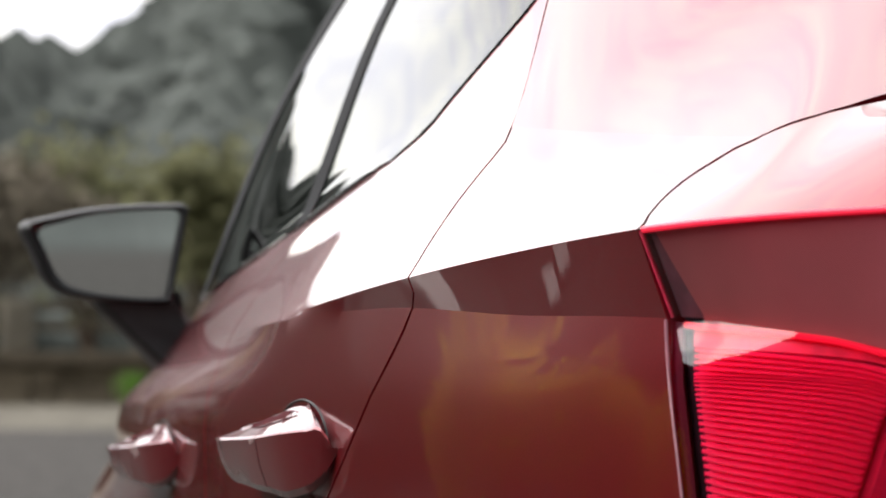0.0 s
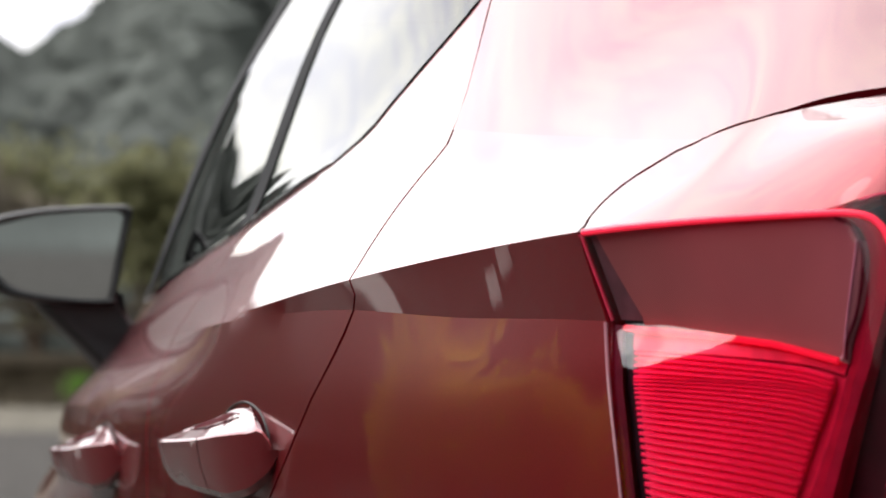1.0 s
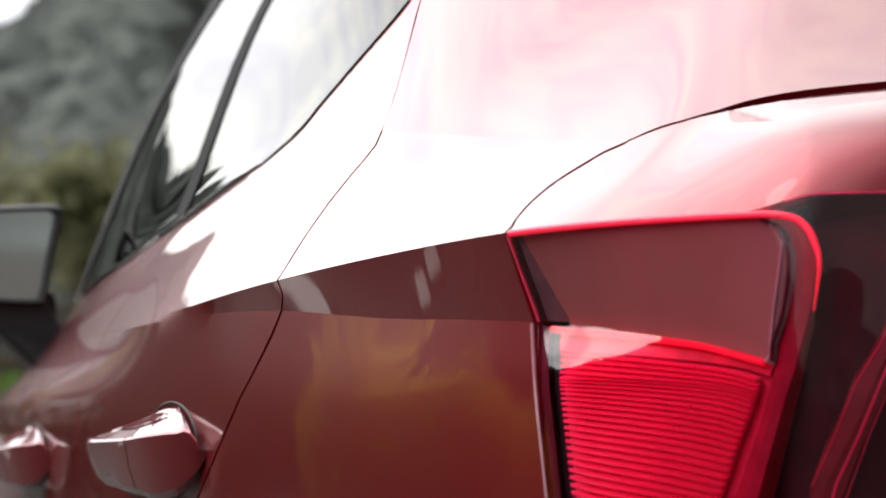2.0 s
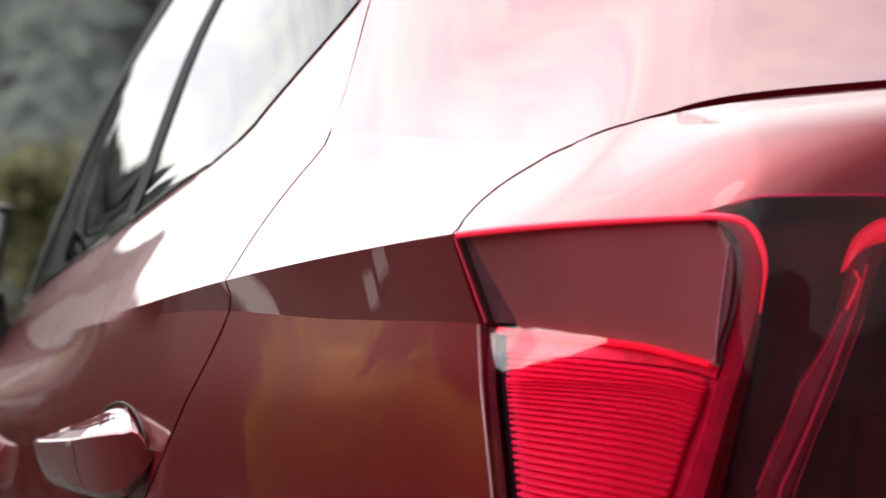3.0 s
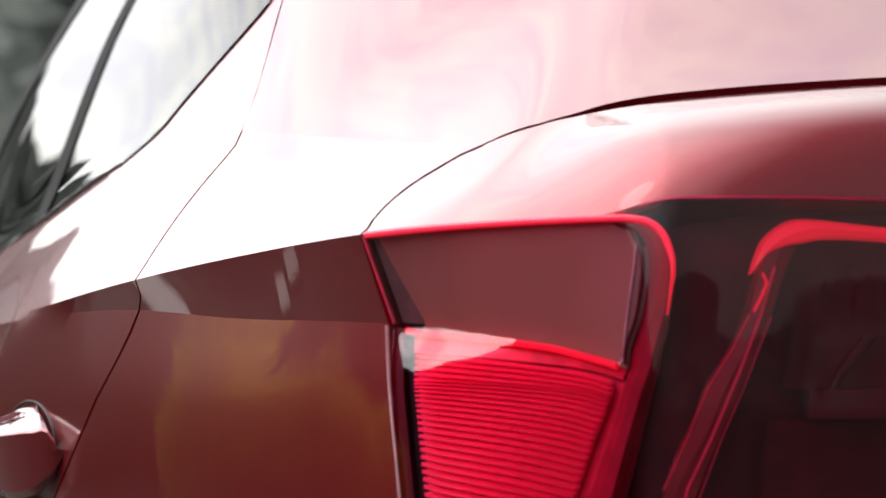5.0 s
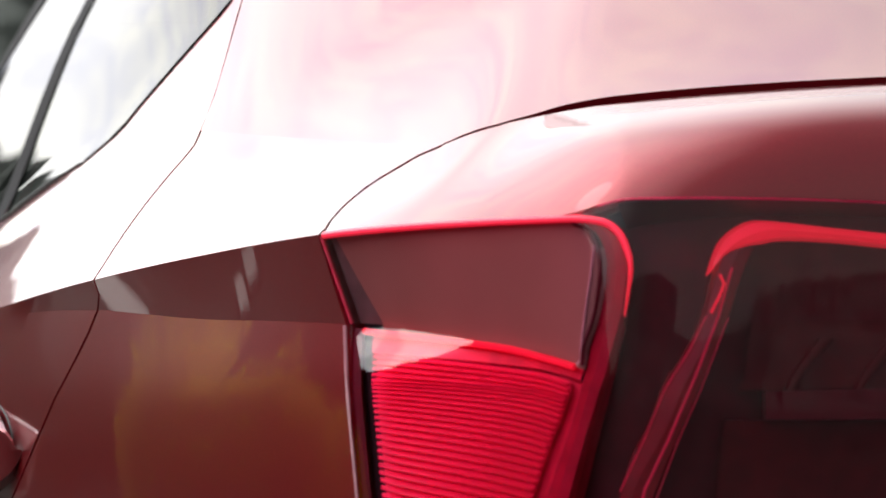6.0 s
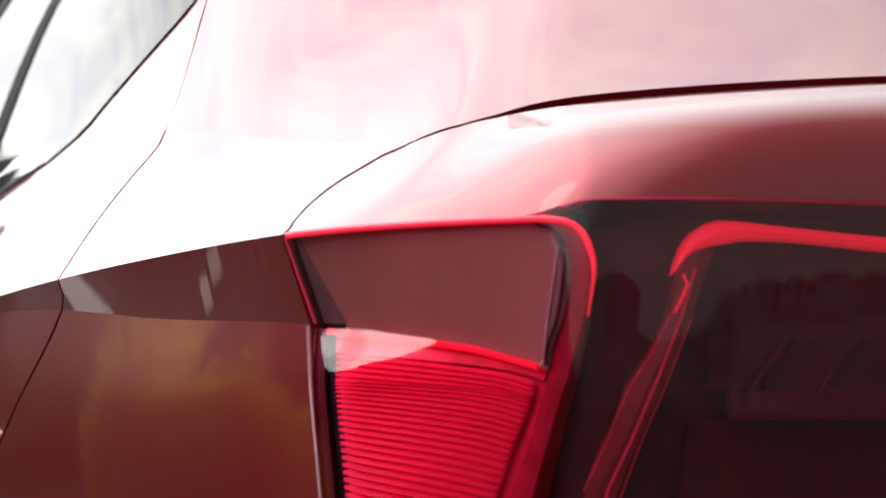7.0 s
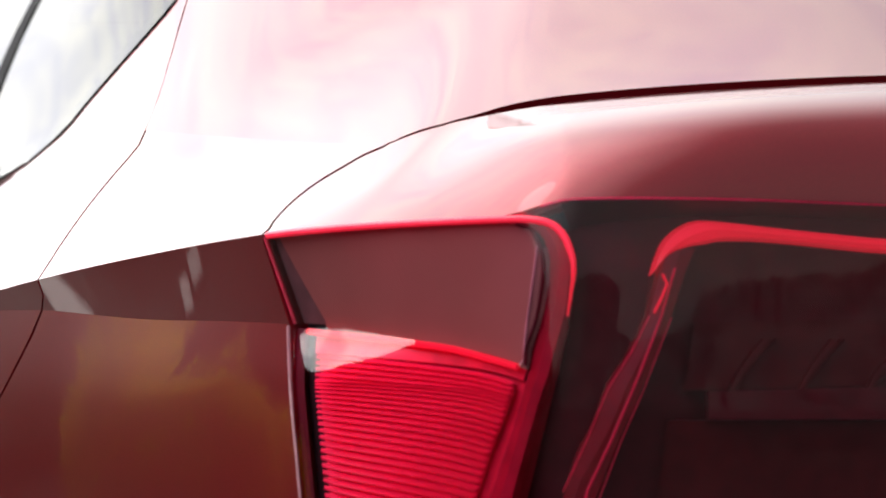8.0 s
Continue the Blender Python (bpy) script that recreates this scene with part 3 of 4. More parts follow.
    pair("inner_border", bm, MAROON, body, "dark maroon border of the outer chamber")
    bm = bmesh.new()
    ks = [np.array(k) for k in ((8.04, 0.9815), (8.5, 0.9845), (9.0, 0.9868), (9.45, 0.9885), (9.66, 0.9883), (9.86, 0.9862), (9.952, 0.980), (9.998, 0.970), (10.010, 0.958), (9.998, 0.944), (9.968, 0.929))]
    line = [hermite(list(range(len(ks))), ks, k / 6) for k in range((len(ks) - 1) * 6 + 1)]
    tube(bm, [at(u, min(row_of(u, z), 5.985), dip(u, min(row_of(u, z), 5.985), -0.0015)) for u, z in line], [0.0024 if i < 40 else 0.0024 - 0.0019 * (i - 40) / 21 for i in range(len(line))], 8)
    pair("top_edge", bm, GLOW_RED, body, "red lens edge with added glow")
    bm = bmesh.new()
    tube(bm, [at(8.012, r, dip(8.012, r, -0.001)) for r in np.linspace(5.97, 5.0, 12)], 0.0015, 6)
    pair("front_edge", bm, RED_DEEP, body, "bright red lens edge")
    # light caught on the lens edge, drawn as a pale pink bar
    bm = bmesh.new()
    tube(bm, [at(7.992, r, 0.0) for r in np.linspace(4.97, 3.0, 24)], 0.0013, 6)
    pair("pale_edge", bm, PALE, body, "lens edge with a pale pink painted glint")
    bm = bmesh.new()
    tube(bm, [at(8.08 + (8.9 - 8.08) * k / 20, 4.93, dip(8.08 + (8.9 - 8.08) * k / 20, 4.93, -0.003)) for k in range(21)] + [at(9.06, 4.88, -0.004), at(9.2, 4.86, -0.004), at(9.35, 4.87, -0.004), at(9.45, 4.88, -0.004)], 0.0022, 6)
    pair("middle_edge", bm, GLOW_RED, body, "red lens edge with added glow")
    bm = bmesh.new()
    ribbon(bm, [(9.23, 0.79, 8.92, 0.79), (9.47, 0.8343, 9.19, 0.834), (9.65, 0.8675, 9.38, 0.866), (9.77, 0.8883, 9.49, 0.888), (9.83, 0.898, 9.55, 0.898), (9.95, 0.926, 9.74, 0.9256),
                (9.99, 0.9434, 9.81, 0.944), (10.01, 0.9589, 9.84, 0.959), (10.0, 0.9687, 9.84, 0.967), (9.96, 0.9803, 9.81, 0.9764), (9.87, 0.986, 9.75, 0.983), (9.70, 0.988, 9.68, 0.9845)], -0.004, 0.02)
    pair("side_wall", bm, RED_DEEP, body, "deep red wall of the outer lamp chamber")
    bm = bmesh.new()
    tube(bm, [at(seam_line(r), r, dip(seam_line(r), r, -0.0035)) for r in np.linspace(5.82, 4.92, 16)], 0.0006, 6)
    pair("bright_line", bm, SEAM_PALE, body, "thin bright seam line")
    # light guide of the inner chamber, its mirrored skyline drawn as dark leg, glowing top
    bm = bmesh.new()
    ribbon(bm, [(9.77, 0.79, 10.02, 0.79), (9.875, 0.823, 10.10, 0.821), (10.035, 0.857, 10.18, 0.855), (10.11, 0.8856, 10.255, 0.884), (10.195, 0.909, 10.305, 0.907), (10.25, 0.930, 10.345, 0.929),
                (10.285, 0.957, 10.39, 0.957), (10.305, 0.970, 10.42, 0.972)], -0.008, 0.02)
    pair("light_guide_leg", bm, RED_LEG, body, "slanting light guide leg, mirrored hill dark in its red")
    bm = bmesh.new()
    tube(bm, [at(u, row_of(u, z), -0.004) for u, z in ((9.95, 0.79), (10.04, 0.8247), (10.13, 0.8547), (10.23, 0.8945), (10.30, 0.93), (10.34, 0.9593))], 0.0009, 6)
    pair("light_line", bm, RED_BRIGHT, body, "fine bright red line in the light guide")
    for du in (-0.012, 0.012):
        bm = bmesh.new()
        ends = ((9.875, 0.823), (10.035, 0.857), (10.11, 0.8856), (10.195, 0.909), (10.25, 0.930)) if du > 0 else ((10.02, 0.79), (10.10, 0.821), (10.18, 0.855), (10.255, 0.884), (10.345, 0.929))
        tube(bm, [at(u + du, row_of(u, z), -0.006) for u, z in ends], 0.0004, 6)
        pair("light_line", bm, RED_BRIGHT, body, "fine bright red line in the light guide")
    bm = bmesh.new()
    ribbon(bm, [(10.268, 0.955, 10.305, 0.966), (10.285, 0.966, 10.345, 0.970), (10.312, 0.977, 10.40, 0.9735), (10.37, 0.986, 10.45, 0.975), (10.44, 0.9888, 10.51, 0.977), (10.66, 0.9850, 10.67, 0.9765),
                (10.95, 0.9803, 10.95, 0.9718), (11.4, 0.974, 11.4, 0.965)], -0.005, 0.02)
    pair("light_guide", bm, GLOW_RED, body, "top of the red light guide, glow added")
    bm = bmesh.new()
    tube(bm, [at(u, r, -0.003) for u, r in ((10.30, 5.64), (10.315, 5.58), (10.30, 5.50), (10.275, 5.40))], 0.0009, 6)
    pair("light_hook", bm, GLOW_RED, body, "small red hook with added glow")
    bm = bmesh.new()
    tube(bm, [at(u, lens_top(u) - 0.008, -0.0005) for u in np.linspace(9.84, 11.5, 40)], [0.0006 - 0.0004 * k / 39 for k in range(40)], 6)
    pair("lens_rim", bm, RED_BRIGHT, body, "thin bright red rim of the lens")
    bm = bmesh.new()
    patch(bm, lambda r: 9.95, lambda r: 11.53, [0, 0.25, 0.5, 0.75, 1], 40, roll=(0, 0, 0, 0), rmap=lambda u, r: lens_top(u) - 0.012 - 0.06 * (1 - r), lift=lambda u, r: -0.002 - 0.5 * (lens_top(u) - 0.012 - r))
    pair("top_wall", bm, RED_DIM, body, "dark red upper wall of the lamp")
    # dim fins and a black bar inside
    for k, (r0, r1) in enumerate(((4.66, 5.34), (3.0, 3.95))):
        bm = bmesh.new()
        patch(bm, lambda r: 10.42 - 0.06 * (5.3 - r), lambda r: 11.4, [r0 + (r1 - r0) * i / 10 for i in range(11)], 20, roll=(0, 0, 1, 1), lift=-0.022, depth=0.01)
        pair("inner_reflector", bm, RED_DIM, body, "dim dark red inner reflector")
    bm = bmesh.new()
    patch(bm, lambda r: 10.45, lambda r: 11.4, [3.97, 4.3, 4.63], 20, roll=(1, 1, 1, 1), lift=-0.012, depth=0.012)
    pair("inner_bar", bm, HOUSING, body, "black bar inside the lamp")
    for k in range(5):
        bm = bmesh.new()
        u = 10.53 + 0.21 * k
        ribbon(bm, [(u, 0.886, u + 0.03, 0.886), (u + 0.035, 0.90, u + 0.075, 0.90), (u + 0.10, 0.918, u + 0.15, 0.918)], -0.019, 0.006)
        pair("fin", bm, RED_DIM, body, "dark red slanting fin")


# dusky brown in this red stands in for haze mirrored by the lens
DUSK = plain("red_plastic_with_haze_reflection", (0.37, 0.20, 0.15), 0.35, var=0.05, scale=25)
PALE = plain("lens_edge_glint", (0.30, 0.12, 0.15), 0.3)
GREY_WALL = plain("dark_grey_plastic", (0.15, 0.115, 0.105), 0.4, spec=0.3)
BEZEL = plain("black_lamp_bezel", (0.012, 0.006, 0.007), 0.5, spec=0.2)
MAROON = plain("dark_maroon_plastic", (0.09, 0.010, 0.018), 0.4, spec=0.3)
SEAM_PALE = plain("pale_clear_seam", (0.75, 0.62, 0.60), 0.3)
END_WALL = plain("greyish_clear_plastic", (0.30, 0.24, 0.18), 0.25)
RED_FRAME = plain("red_plastic", (0.92, 0.02, 0.10), 0.35)
RED_LEG = plain("shaded_red_light_guide", (0.20, 0.006, 0.018), 0.25)
RED_DIM = plain("dim_red_plastic", (0.075, 0.004, 0.008), 0.4, spec=0.2)
tail_lamp()


# ---- door handles ----
def door_handle(y0, z0, size, parent):
    """A pull handle that widens to its rear end: chamfered bright top, cap, grip and a dark groove between them."""
    door = lambda y: skin(u_of_y(y, 3.5), 3.5)[0]
    x0 = door(y0 + 0.1)
    # stations: along, stand-off of the outer face, height of the top edge, of the bottom, then inner top: along, stand-off, height
    keys = [(0.0, 0.004), (0.006, 0.008), (0.025, 0.017), (0.065, 0.031), (0.131, 0.043), (0.23, 0.050), (0.315, 0.050), (0.335, 0.046), (0.345, 0.036)]
    ts = [k[0] for k in keys]
    curve = lambda vals: (lambda t: float(hermite(ts, list(vals), min(max(t, ts[0]), ts[-1]))))
    off = curve([k[1] for k in keys])
    edge = curve((0.010, 0.0165, 0.0165, 0.0140, 0.0095, 0.0065, 0.0045, 0.0035, 0.001))
    low = curve((-0.004, -0.014, -0.028, -0.039, -0.038, -0.034, -0.030, -0.027, -0.020))
    top = curve((0.022, 0.0335, 0.0350, 0.0340, 0.0285, 0.0195, 0.0110, 0.0075, 0.002))
    ahead_by = curve((0.10, 0.105, 0.10, 0.085, 0.05, 0.03, 0.0, -0.005, -0.01))
    inner = curve((-0.004, -0.002, 0.0, 0.006, 0.014, 0.022, 0.026, 0.022, 0.012))

    def loft(t0, t1, n, shrink=0.0):
        bm = bmesh.new()
        rings = []
        for k in range(n + 1):
            t = t0 + (t1 - t0) * k / n
            o, e, l, h, f, i = off(t) - shrink, edge(t), low(t) + shrink, top(t) - shrink, ahead_by(t), inner(t)
            d = 0.006 * max(0.0, math.sin(math.pi * min(max((t - 0.06) / 0.25, 0), 1))) ** 0.7
            w = o - i
            pts = [(i, f, h), (i + w * 0.10, f * 0.9, e + (h - e) * 0.93), (i + w * 0.17, f * 0.83, e + (h - e) * 0.84 - d), (i + w * 0.40, f * 0.6, e + (h - e) * 0.62 - d),
                   (i + w * 0.47, f * 0.53, e + (h - e) * 0.56), (o - 0.0010, 0.002, e + 0.0008), (o, 0, e - 0.0012), (o - 0.004, 0, e + (l - e) * 0.5), (o - 0.010, 0, l + 0.006),
                   (o - 0.016, f * 0.2, l), (min(i, o - 0.020), f * 0.6, l + 0.003), (i - 0.002, f, (h + l) * 0.5)]
            rings.append([(x0 - a * size, y0 + (t + b) * size, z0 + c * size) for a, b, c in pts])
        vs = grid(bm, rings, close=True)
        bm.faces.new(vs[0][::-1])
        bm.faces.new(vs[-1])
        return bm
    handle = pair("door_handle", loft(0.0, 0.130, 20), PAINT, parent, "red door handle with a bright chamfered top", sharp=24)
    pair("grip", loft(0.1322, 0.345, 18), PAINT, handle, "red pull grip", sharp=24)
    pair("groove", loft(0.1295, 0.1327, 1, 0.0009), GAP, handle, "dark groove between cap and grip", sharp=30)
    # the finger slot along the top: a sheet with shade in its colour
    bm = bmesh.new()
    rings = []
    for k in range(17):
        t = 0.045 + 0.17 * k / 16
        o, e, h, f, i = off(t), edge(t), top(t), ahead_by(t), inner(t)
        w = o - i
        half = 0.26 * math.sin(math.pi * min(max(k / 16, 0.02), 0.98)) ** 0.5
        rings.append([(x0 - (i + w * (0.34 + half * c)) * size, y0 + (t + f * (0.66 - half * c)) * size, z0 + (e + (h - e) * (0.68 - half * c * 0.9) + 0.0009 - 0.004 * (1 - c * c)) * size)
                      for c in (-1, -0.5, 0, 0.5, 1)])
    grid(bm, rings)
    pair("finger_slot", bm, SHADED_SLOT, handle, "hollow along the top of the handle, shade in its dark red")

    def ring(ry, rz, radius):
        loop = []
        for k in range(48):
            a = 2 * math.pi * k / 48
            y, z = y0 + (0.148 + ry * math.cos(a)) * size, z0 + rz * math.sin(a) * size
            u = u_of_y(y, 3.5)
            loop.append(at(u_of_y(y, row_of(u, z)), row_of(u, z), 0.0004))
        bm = bmesh.new()
        tube(bm, loop + loop[:1], radius * size, 8)
        return bm
    pair("gasket", ring(0.114, 0.040, 0.0010), RUBBER, handle, "thin dark gasket round the recess")


SHADED_SLOT = plain("shaded_red_hollow", (0.06, 0.002, 0.005), 0.8, spec=0.1)
door_handle(0.998, 0.826, 1.0, rear_door)
door_handle(1.87, 0.804, 0.86, front_door)


# ---- door mirrors ----
def smooth_loop(pts, n):
    """A closed smooth loop through a few points."""
    ps = [np.array(p, float) for p in pts]
    k = len(ps)
    out = []
    for i in range(k):
        p0, p1, p2, p3 = ps[i - 1], ps[i], ps[(i + 1) % k], ps[(i + 2) % k]
        for j in range(n):
            t = j / n
            out.append(0.5 * (2 * p1 + (p2 - p0) * t + (2 * p0 - 5 * p1 + 4 * p2 - p3) * t * t + (3 * p1 - p0 - 3 * p2 + p3) * t**3))
    return out


def door_mirror():
    outline = smooth_loop([(-0.980, 1.062), (-0.950, 1.073), (-0.884, 1.085), (-0.800, 1.0895), (-0.785, 1.087), (-0.782, 1.078), (-0.790, 1.035), (-0.800, 0.980),
                           (-0.808, 0.970), (-0.86, 0.971), (-0.924, 0.980), (-0.952, 0.998), (-0.968, 1.03)], 5)
    c = np.array([-0.872, 1.028])
    rings = []
    for y, k in ((2.515, 0.80), (2.508, 0.85), (2.500, 0.87), (2.494, 0.885), (2.492, 0.93), (2.497, 0.975), (2.510, 1.0), (2.54, 1.0), (2.58, 0.95), (2.61, 0.84), (2.635, 0.62), (2.645, 0.3)):
        rings.append([(p[0], y, p[1]) for p in [c + (q - c) * k for q in outline]])
    bm = bmesh.new()
    vs = grid(bm, rings, close=True)
    bm.faces.new(vs[-1])
    mirror = pair("door_mirror", bm, BLACK, car, "black door mirror housing", sharp=50)
    bm = bmesh.new()
    bm.faces.new([bm.verts.new((p[0], 2.507 - 0.10 * (p[0] - c[0]) - 0.02 * (p[1] - c[1]), p[1])) for p in [c + (q - c) * 0.86 for q in outline]])
    pair("mirror_glass", bm, MIRROR, mirror, "greenish mirror glass", smooth=False)
    bm = bmesh.new()
    rings = []
    for z, x0, x1, y0, y1 in ((0.985, -0.90, -0.79, 2.515, 2.60), (0.962, -0.88, -0.785, 2.515, 2.60), (0.945, -0.862, -0.775, 2.515, 2.60), (0.92, -0.835, -0.755, 2.51, 2.62), (0.895, -0.81, -0.74, 2.50, 2.64), (0.87, -0.79, -0.73, 2.50, 2.65)):
        rings.append([(x0 + 0.008, y0, z), (x1 - 0.008, y0, z), (x1, y0 + 0.01, z), (x1, y1 - 0.01, z), (x1 - 0.008, y1, z), (x0 + 0.008, y1, z), (x0, y1 - 0.01, z), (x0, y0 + 0.01, z)])
    grid(bm, rings, close=True)
    pair("stalk", bm, BLACK, mirror, "black mirror foot", sharp=50)


door_mirror()


# ---- wheels ----
def wheel(x, y):
    side_x = 1 if x > 0 else -1
    prof = [(0.20, -0.09), (0.29, -0.095), (0.305, -0.07), (0.31, -0.03), (0.31, 0.03), (0.305, 0.07), (0.29, 0.095), (0.20, 0.09)]
    bm = bmesh.new()
    grid(bm, [[(x + w * side_x, y + r * math.cos(a), 0.31 + r * math.sin(a)) for r, w in prof] for a in np.linspace(0, 2 * math.pi, 41)])
    bmesh.ops.remove_doubles(bm, verts=bm.verts[:], dist=0.0005)
    tyre = part("wheel", bm, TYRE, car, "black tyre on an alloy wheel", sharp=40)
    bm = bmesh.new()
    for k in range(5):
        a = 2 * math.pi * k / 5
        pts = []
        for r, w in ((0.03, 0.03), (0.10, 0.028), (0.20, 0.022)):
            pts.append([(x + side_x * 0.07, y + r * math.cos(a) - w * math.sin(a), 0.31 + r * math.sin(a) + w * math.cos(a)),
                        (x + side_x * 0.085, y + r * math.cos(a), 0.31 + r * math.sin(a)),
                        (x + side_x * 0.07, y + r * math.cos(a) + w * math.sin(a), 0.31 + r * math.sin(a) - w * math.cos(a))])
        grid(bm, pts)
    grid(bm, [[(x + w * side_x, y + r * math.cos(a), 0.31 + r * math.sin(a)) for r, w in ((0.19, 0.0), (0.20, 0.09), (0.205, 0.085), (0.0, 0.02))] for a in np.linspace(0, 2 * math.pi, 31)])
    part("rim", bm, ALLOY, tyre, "silver five-spoke alloy rim", sharp=30)


for y, _ in AXLES:
    for x in (-0.74, 0.74):
        wheel(x, y)

# ---- ground and distance ----
GRAVEL = plain("grey_gravel", (0.064, 0.059, 0.054), 0.9, var=0.55, scale=6, bump=0.6, spec=0.08)
PATH = plain("pale_dusty_verge", (0.15, 0.137, 0.112), 0.95, var=0.2, scale=1.5, bump=0.3, spec=0.08)
STONE = plain("weathered_stone", (0.15, 0.125, 0.09), 0.9, var=0.35, scale=1.3, bump=0.5, spec=0.08)
STONE_DARK = plain("dark_weathered_stone", (0.09, 0.075, 0.055), 0.9, var=0.3, scale=1.3, bump=0.4, spec=0.08)
SLAB = plain("pale_streak_slab", (0.42, 0.40, 0.38), 0.8, var=0.15, scale=6, bump=0.2, spec=0.1)
CONCRETE = plain("pale_concrete", (0.16, 0.145, 0.115), 0.9, var=0.2, scale=2, spec=0.08)


def leaves(name, colour, var, scale):
    """Thin leaves: they scatter light back and let part of it through."""
    m = plain(name, colour, 0.6, var=var, scale=scale, spec=0.08)
    n, l = m.node_tree.nodes, m.node_tree.links
    b, out = n["Principled BSDF"], n["Material Output"]
    tl = n.new("ShaderNodeBsdfTranslucent")
    mix = n.new("ShaderNodeMixShader")
    mix.inputs[0].default_value = 0.5
    l.new(b.inputs["Base Color"].links[0].from_socket, tl.inputs["Color"])
    l.new(b.outputs[0], mix.inputs[1])
    l.new(tl.outputs[0], mix.inputs[2])
    l.new(mix.outputs[0], out.inputs["Surface"])
    return m


BUSH_GREEN = leaves("fresh_green_leaves", (0.09, 0.17, 0.03), 0.5, 3)
BUSH_OLIVE = leaves("olive_leaves", (0.17, 0.17, 0.09), 0.5, 2)
BUSH_YELLOW = leaves("yellow_autumn_leaves", (0.66, 0.48, 0.02), 0.25, 2)
TWIGS_DARK = plain("dry_brown_twigs", (0.045, 0.036, 0.028), 0.8, var=0.4, scale=2, spec=0.08)
BUSH_PALE = plain("pale_dry_twigs", (0.19, 0.165, 0.125), 0.8, var=0.35, scale=2, spec=0.08)
TREE_DARK = plain("dark_green_leaves", (0.033, 0.042, 0.018), 0.7, var=0.5, scale=1, spec=0.08)
BARK = plain("brown_bark", (0.08, 0.06, 0.045), 0.9, var=0.4, scale=8, bump=0.5, spec=0.08)
# hillside and far crowns greyed and lifted: distance haze mixed into their colours
HAZY_HILL = plain("hazy_wooded_hillside", (0.088, 0.094, 0.088), 0.95, var=0.3, scale=0.035, spec=0.08)
BANK = plain("dark_screening_bank", (0.056, 0.052, 0.052), 0.95, var=0.5, scale=0.2, spec=0.08)
HAZY_WOODS = plain("hazy_tree_crowns", (0.080, 0.088, 0.080), 0.9, var=0.3, scale=0.05, spec=0.08)

bm = bmesh.new()
grid(bm, [[(x, y, 0) for x in (-900, -60, -15, 15, 60, 900)] for y in (-900, -60, -15, 15, 60, 900)])
tagged(link_mesh("ground", bm, GRAVEL, smooth=False), "grey gravel yard", "ground", kind="structure")


def leafy(name, at_, size, mat, leaves, leaf, seed, label, category, trunk=0.0):
    """A bush or tree: limbs and a ragged crown of many small leaf clumps."""
    rs = random.Random(seed)
    root = tagged(new(name), label, category)
    root.location = at_
    bm = bmesh.new()
    tips = []
    for k in range(9):
        a = rs.uniform(0, 2 * math.pi)
        top = Vector((math.cos(a) * size[0] * rs.uniform(0.2, 0.7), math.sin(a) * size[1] * rs.uniform(0.2, 0.7), trunk + size[2] * rs.uniform(0.5, 0.9)))
        mid = Vector((top.x * 0.35, top.y * 0.35, trunk + size[2] * 0.3))
        tube(bm, [(0, 0, 0), (0, 0, trunk * 0.6 + 0.02), mid, top], [0.03 * size[2] * (0.6 if trunk == 0 else 1), 0.024 * size[2], 0.014 * size[2], 0.004 * size[2]], 5)
        tips.append(top)
    part("trunk", bm, BARK, root)
    vs, fs = [], []
    blobs = [(t, rs.uniform(0.3, 0.55)) for t in tips] + [(Vector((0, 0, trunk + size[2] * 0.55)), 0.6)]
    for k in range(leaves):
        c, sc = rs.choice(blobs)
        d = Vector((rs.gauss(0, 1), rs.gauss(0, 1), rs.gauss(0, 1)))
        p = c + Vector((d.x * size[0], d.y * size[1], d.z * size[2] * 0.6)) * sc * 0.45
        if p.z < 0.02:
            p.z = rs.uniform(0.02, 0.2) * size[2]
        a = Vector((rs.gauss(0, 1), rs.gauss(0, 1), rs.gauss(0, 1))).normalized() * leaf * rs.uniform(0.6, 1.4)
        b = a.cross(Vector((rs.gauss(0, 1), rs.gauss(0, 1), rs.gauss(0, 1)))).normalized() * leaf * rs.uniform(0.3, 0.7)
        i = len(vs)
        vs += [p - a, p + b, p + a, p - b]
        fs.append((i, i + 1, i + 2, i + 3))
    me = bpy.data.meshes.new("crown")
    me.from_pydata(vs, [], fs)
    me.materials.append(mat)
    crown = new("crown", me)
    crown.parent = root
    return root


def ahead(x_deg, dist):
    """A place on the ground at a bearing from the camera, clockwise from straight along the car, and a distance."""
    a = radians(x_deg)
    return EYE[0] + math.sin(a) * dist, EYE[1] + math.cos(a) * dist


# Bank and stone wall across the view.
bm = bmesh.new()
grid(bm, [[(x, y + 0.35 * noise.noise(Vector((x * 0.3, y, 0))), z + 0.03 * noise.noise(Vector((x, y, 3)))) for x in np.linspace(-70, 70, 81)] for y, z in ((59, -0.02), (60, 0.06), (63, 0.18), (67.6, 0.34))])
tagged(link_mesh("verge", bm, PATH), "pale dusty verge below the stone wall", "verge", kind="structure")
wall = tagged(new("stone_wall"), "weathered low stone wall with a dark capping", "wall", kind="structure")
rs = random.Random(11)
x = -26.0
while x < 30:
    w = rs.uniform(0.5, 1.1)
    for z0, z1 in ((0.25, 0.62), (0.62, 0.98)):
        bm = bmesh.new()
        box(bm, (x + 0.02, 67.5 + rs.uniform(-0.06, 0.06), z0 + 0.015), (x + w - 0.02, 68.1, z1 - 0.01), 0.05)
        part("stone", bm, STONE, wall)
    x += w
bm = bmesh.new()
box(bm, (-70, 67.62, 0.1), (70, 68.2, 0.98), 0.02)
part("core", bm, STONE, wall)
bm = bmesh.new()
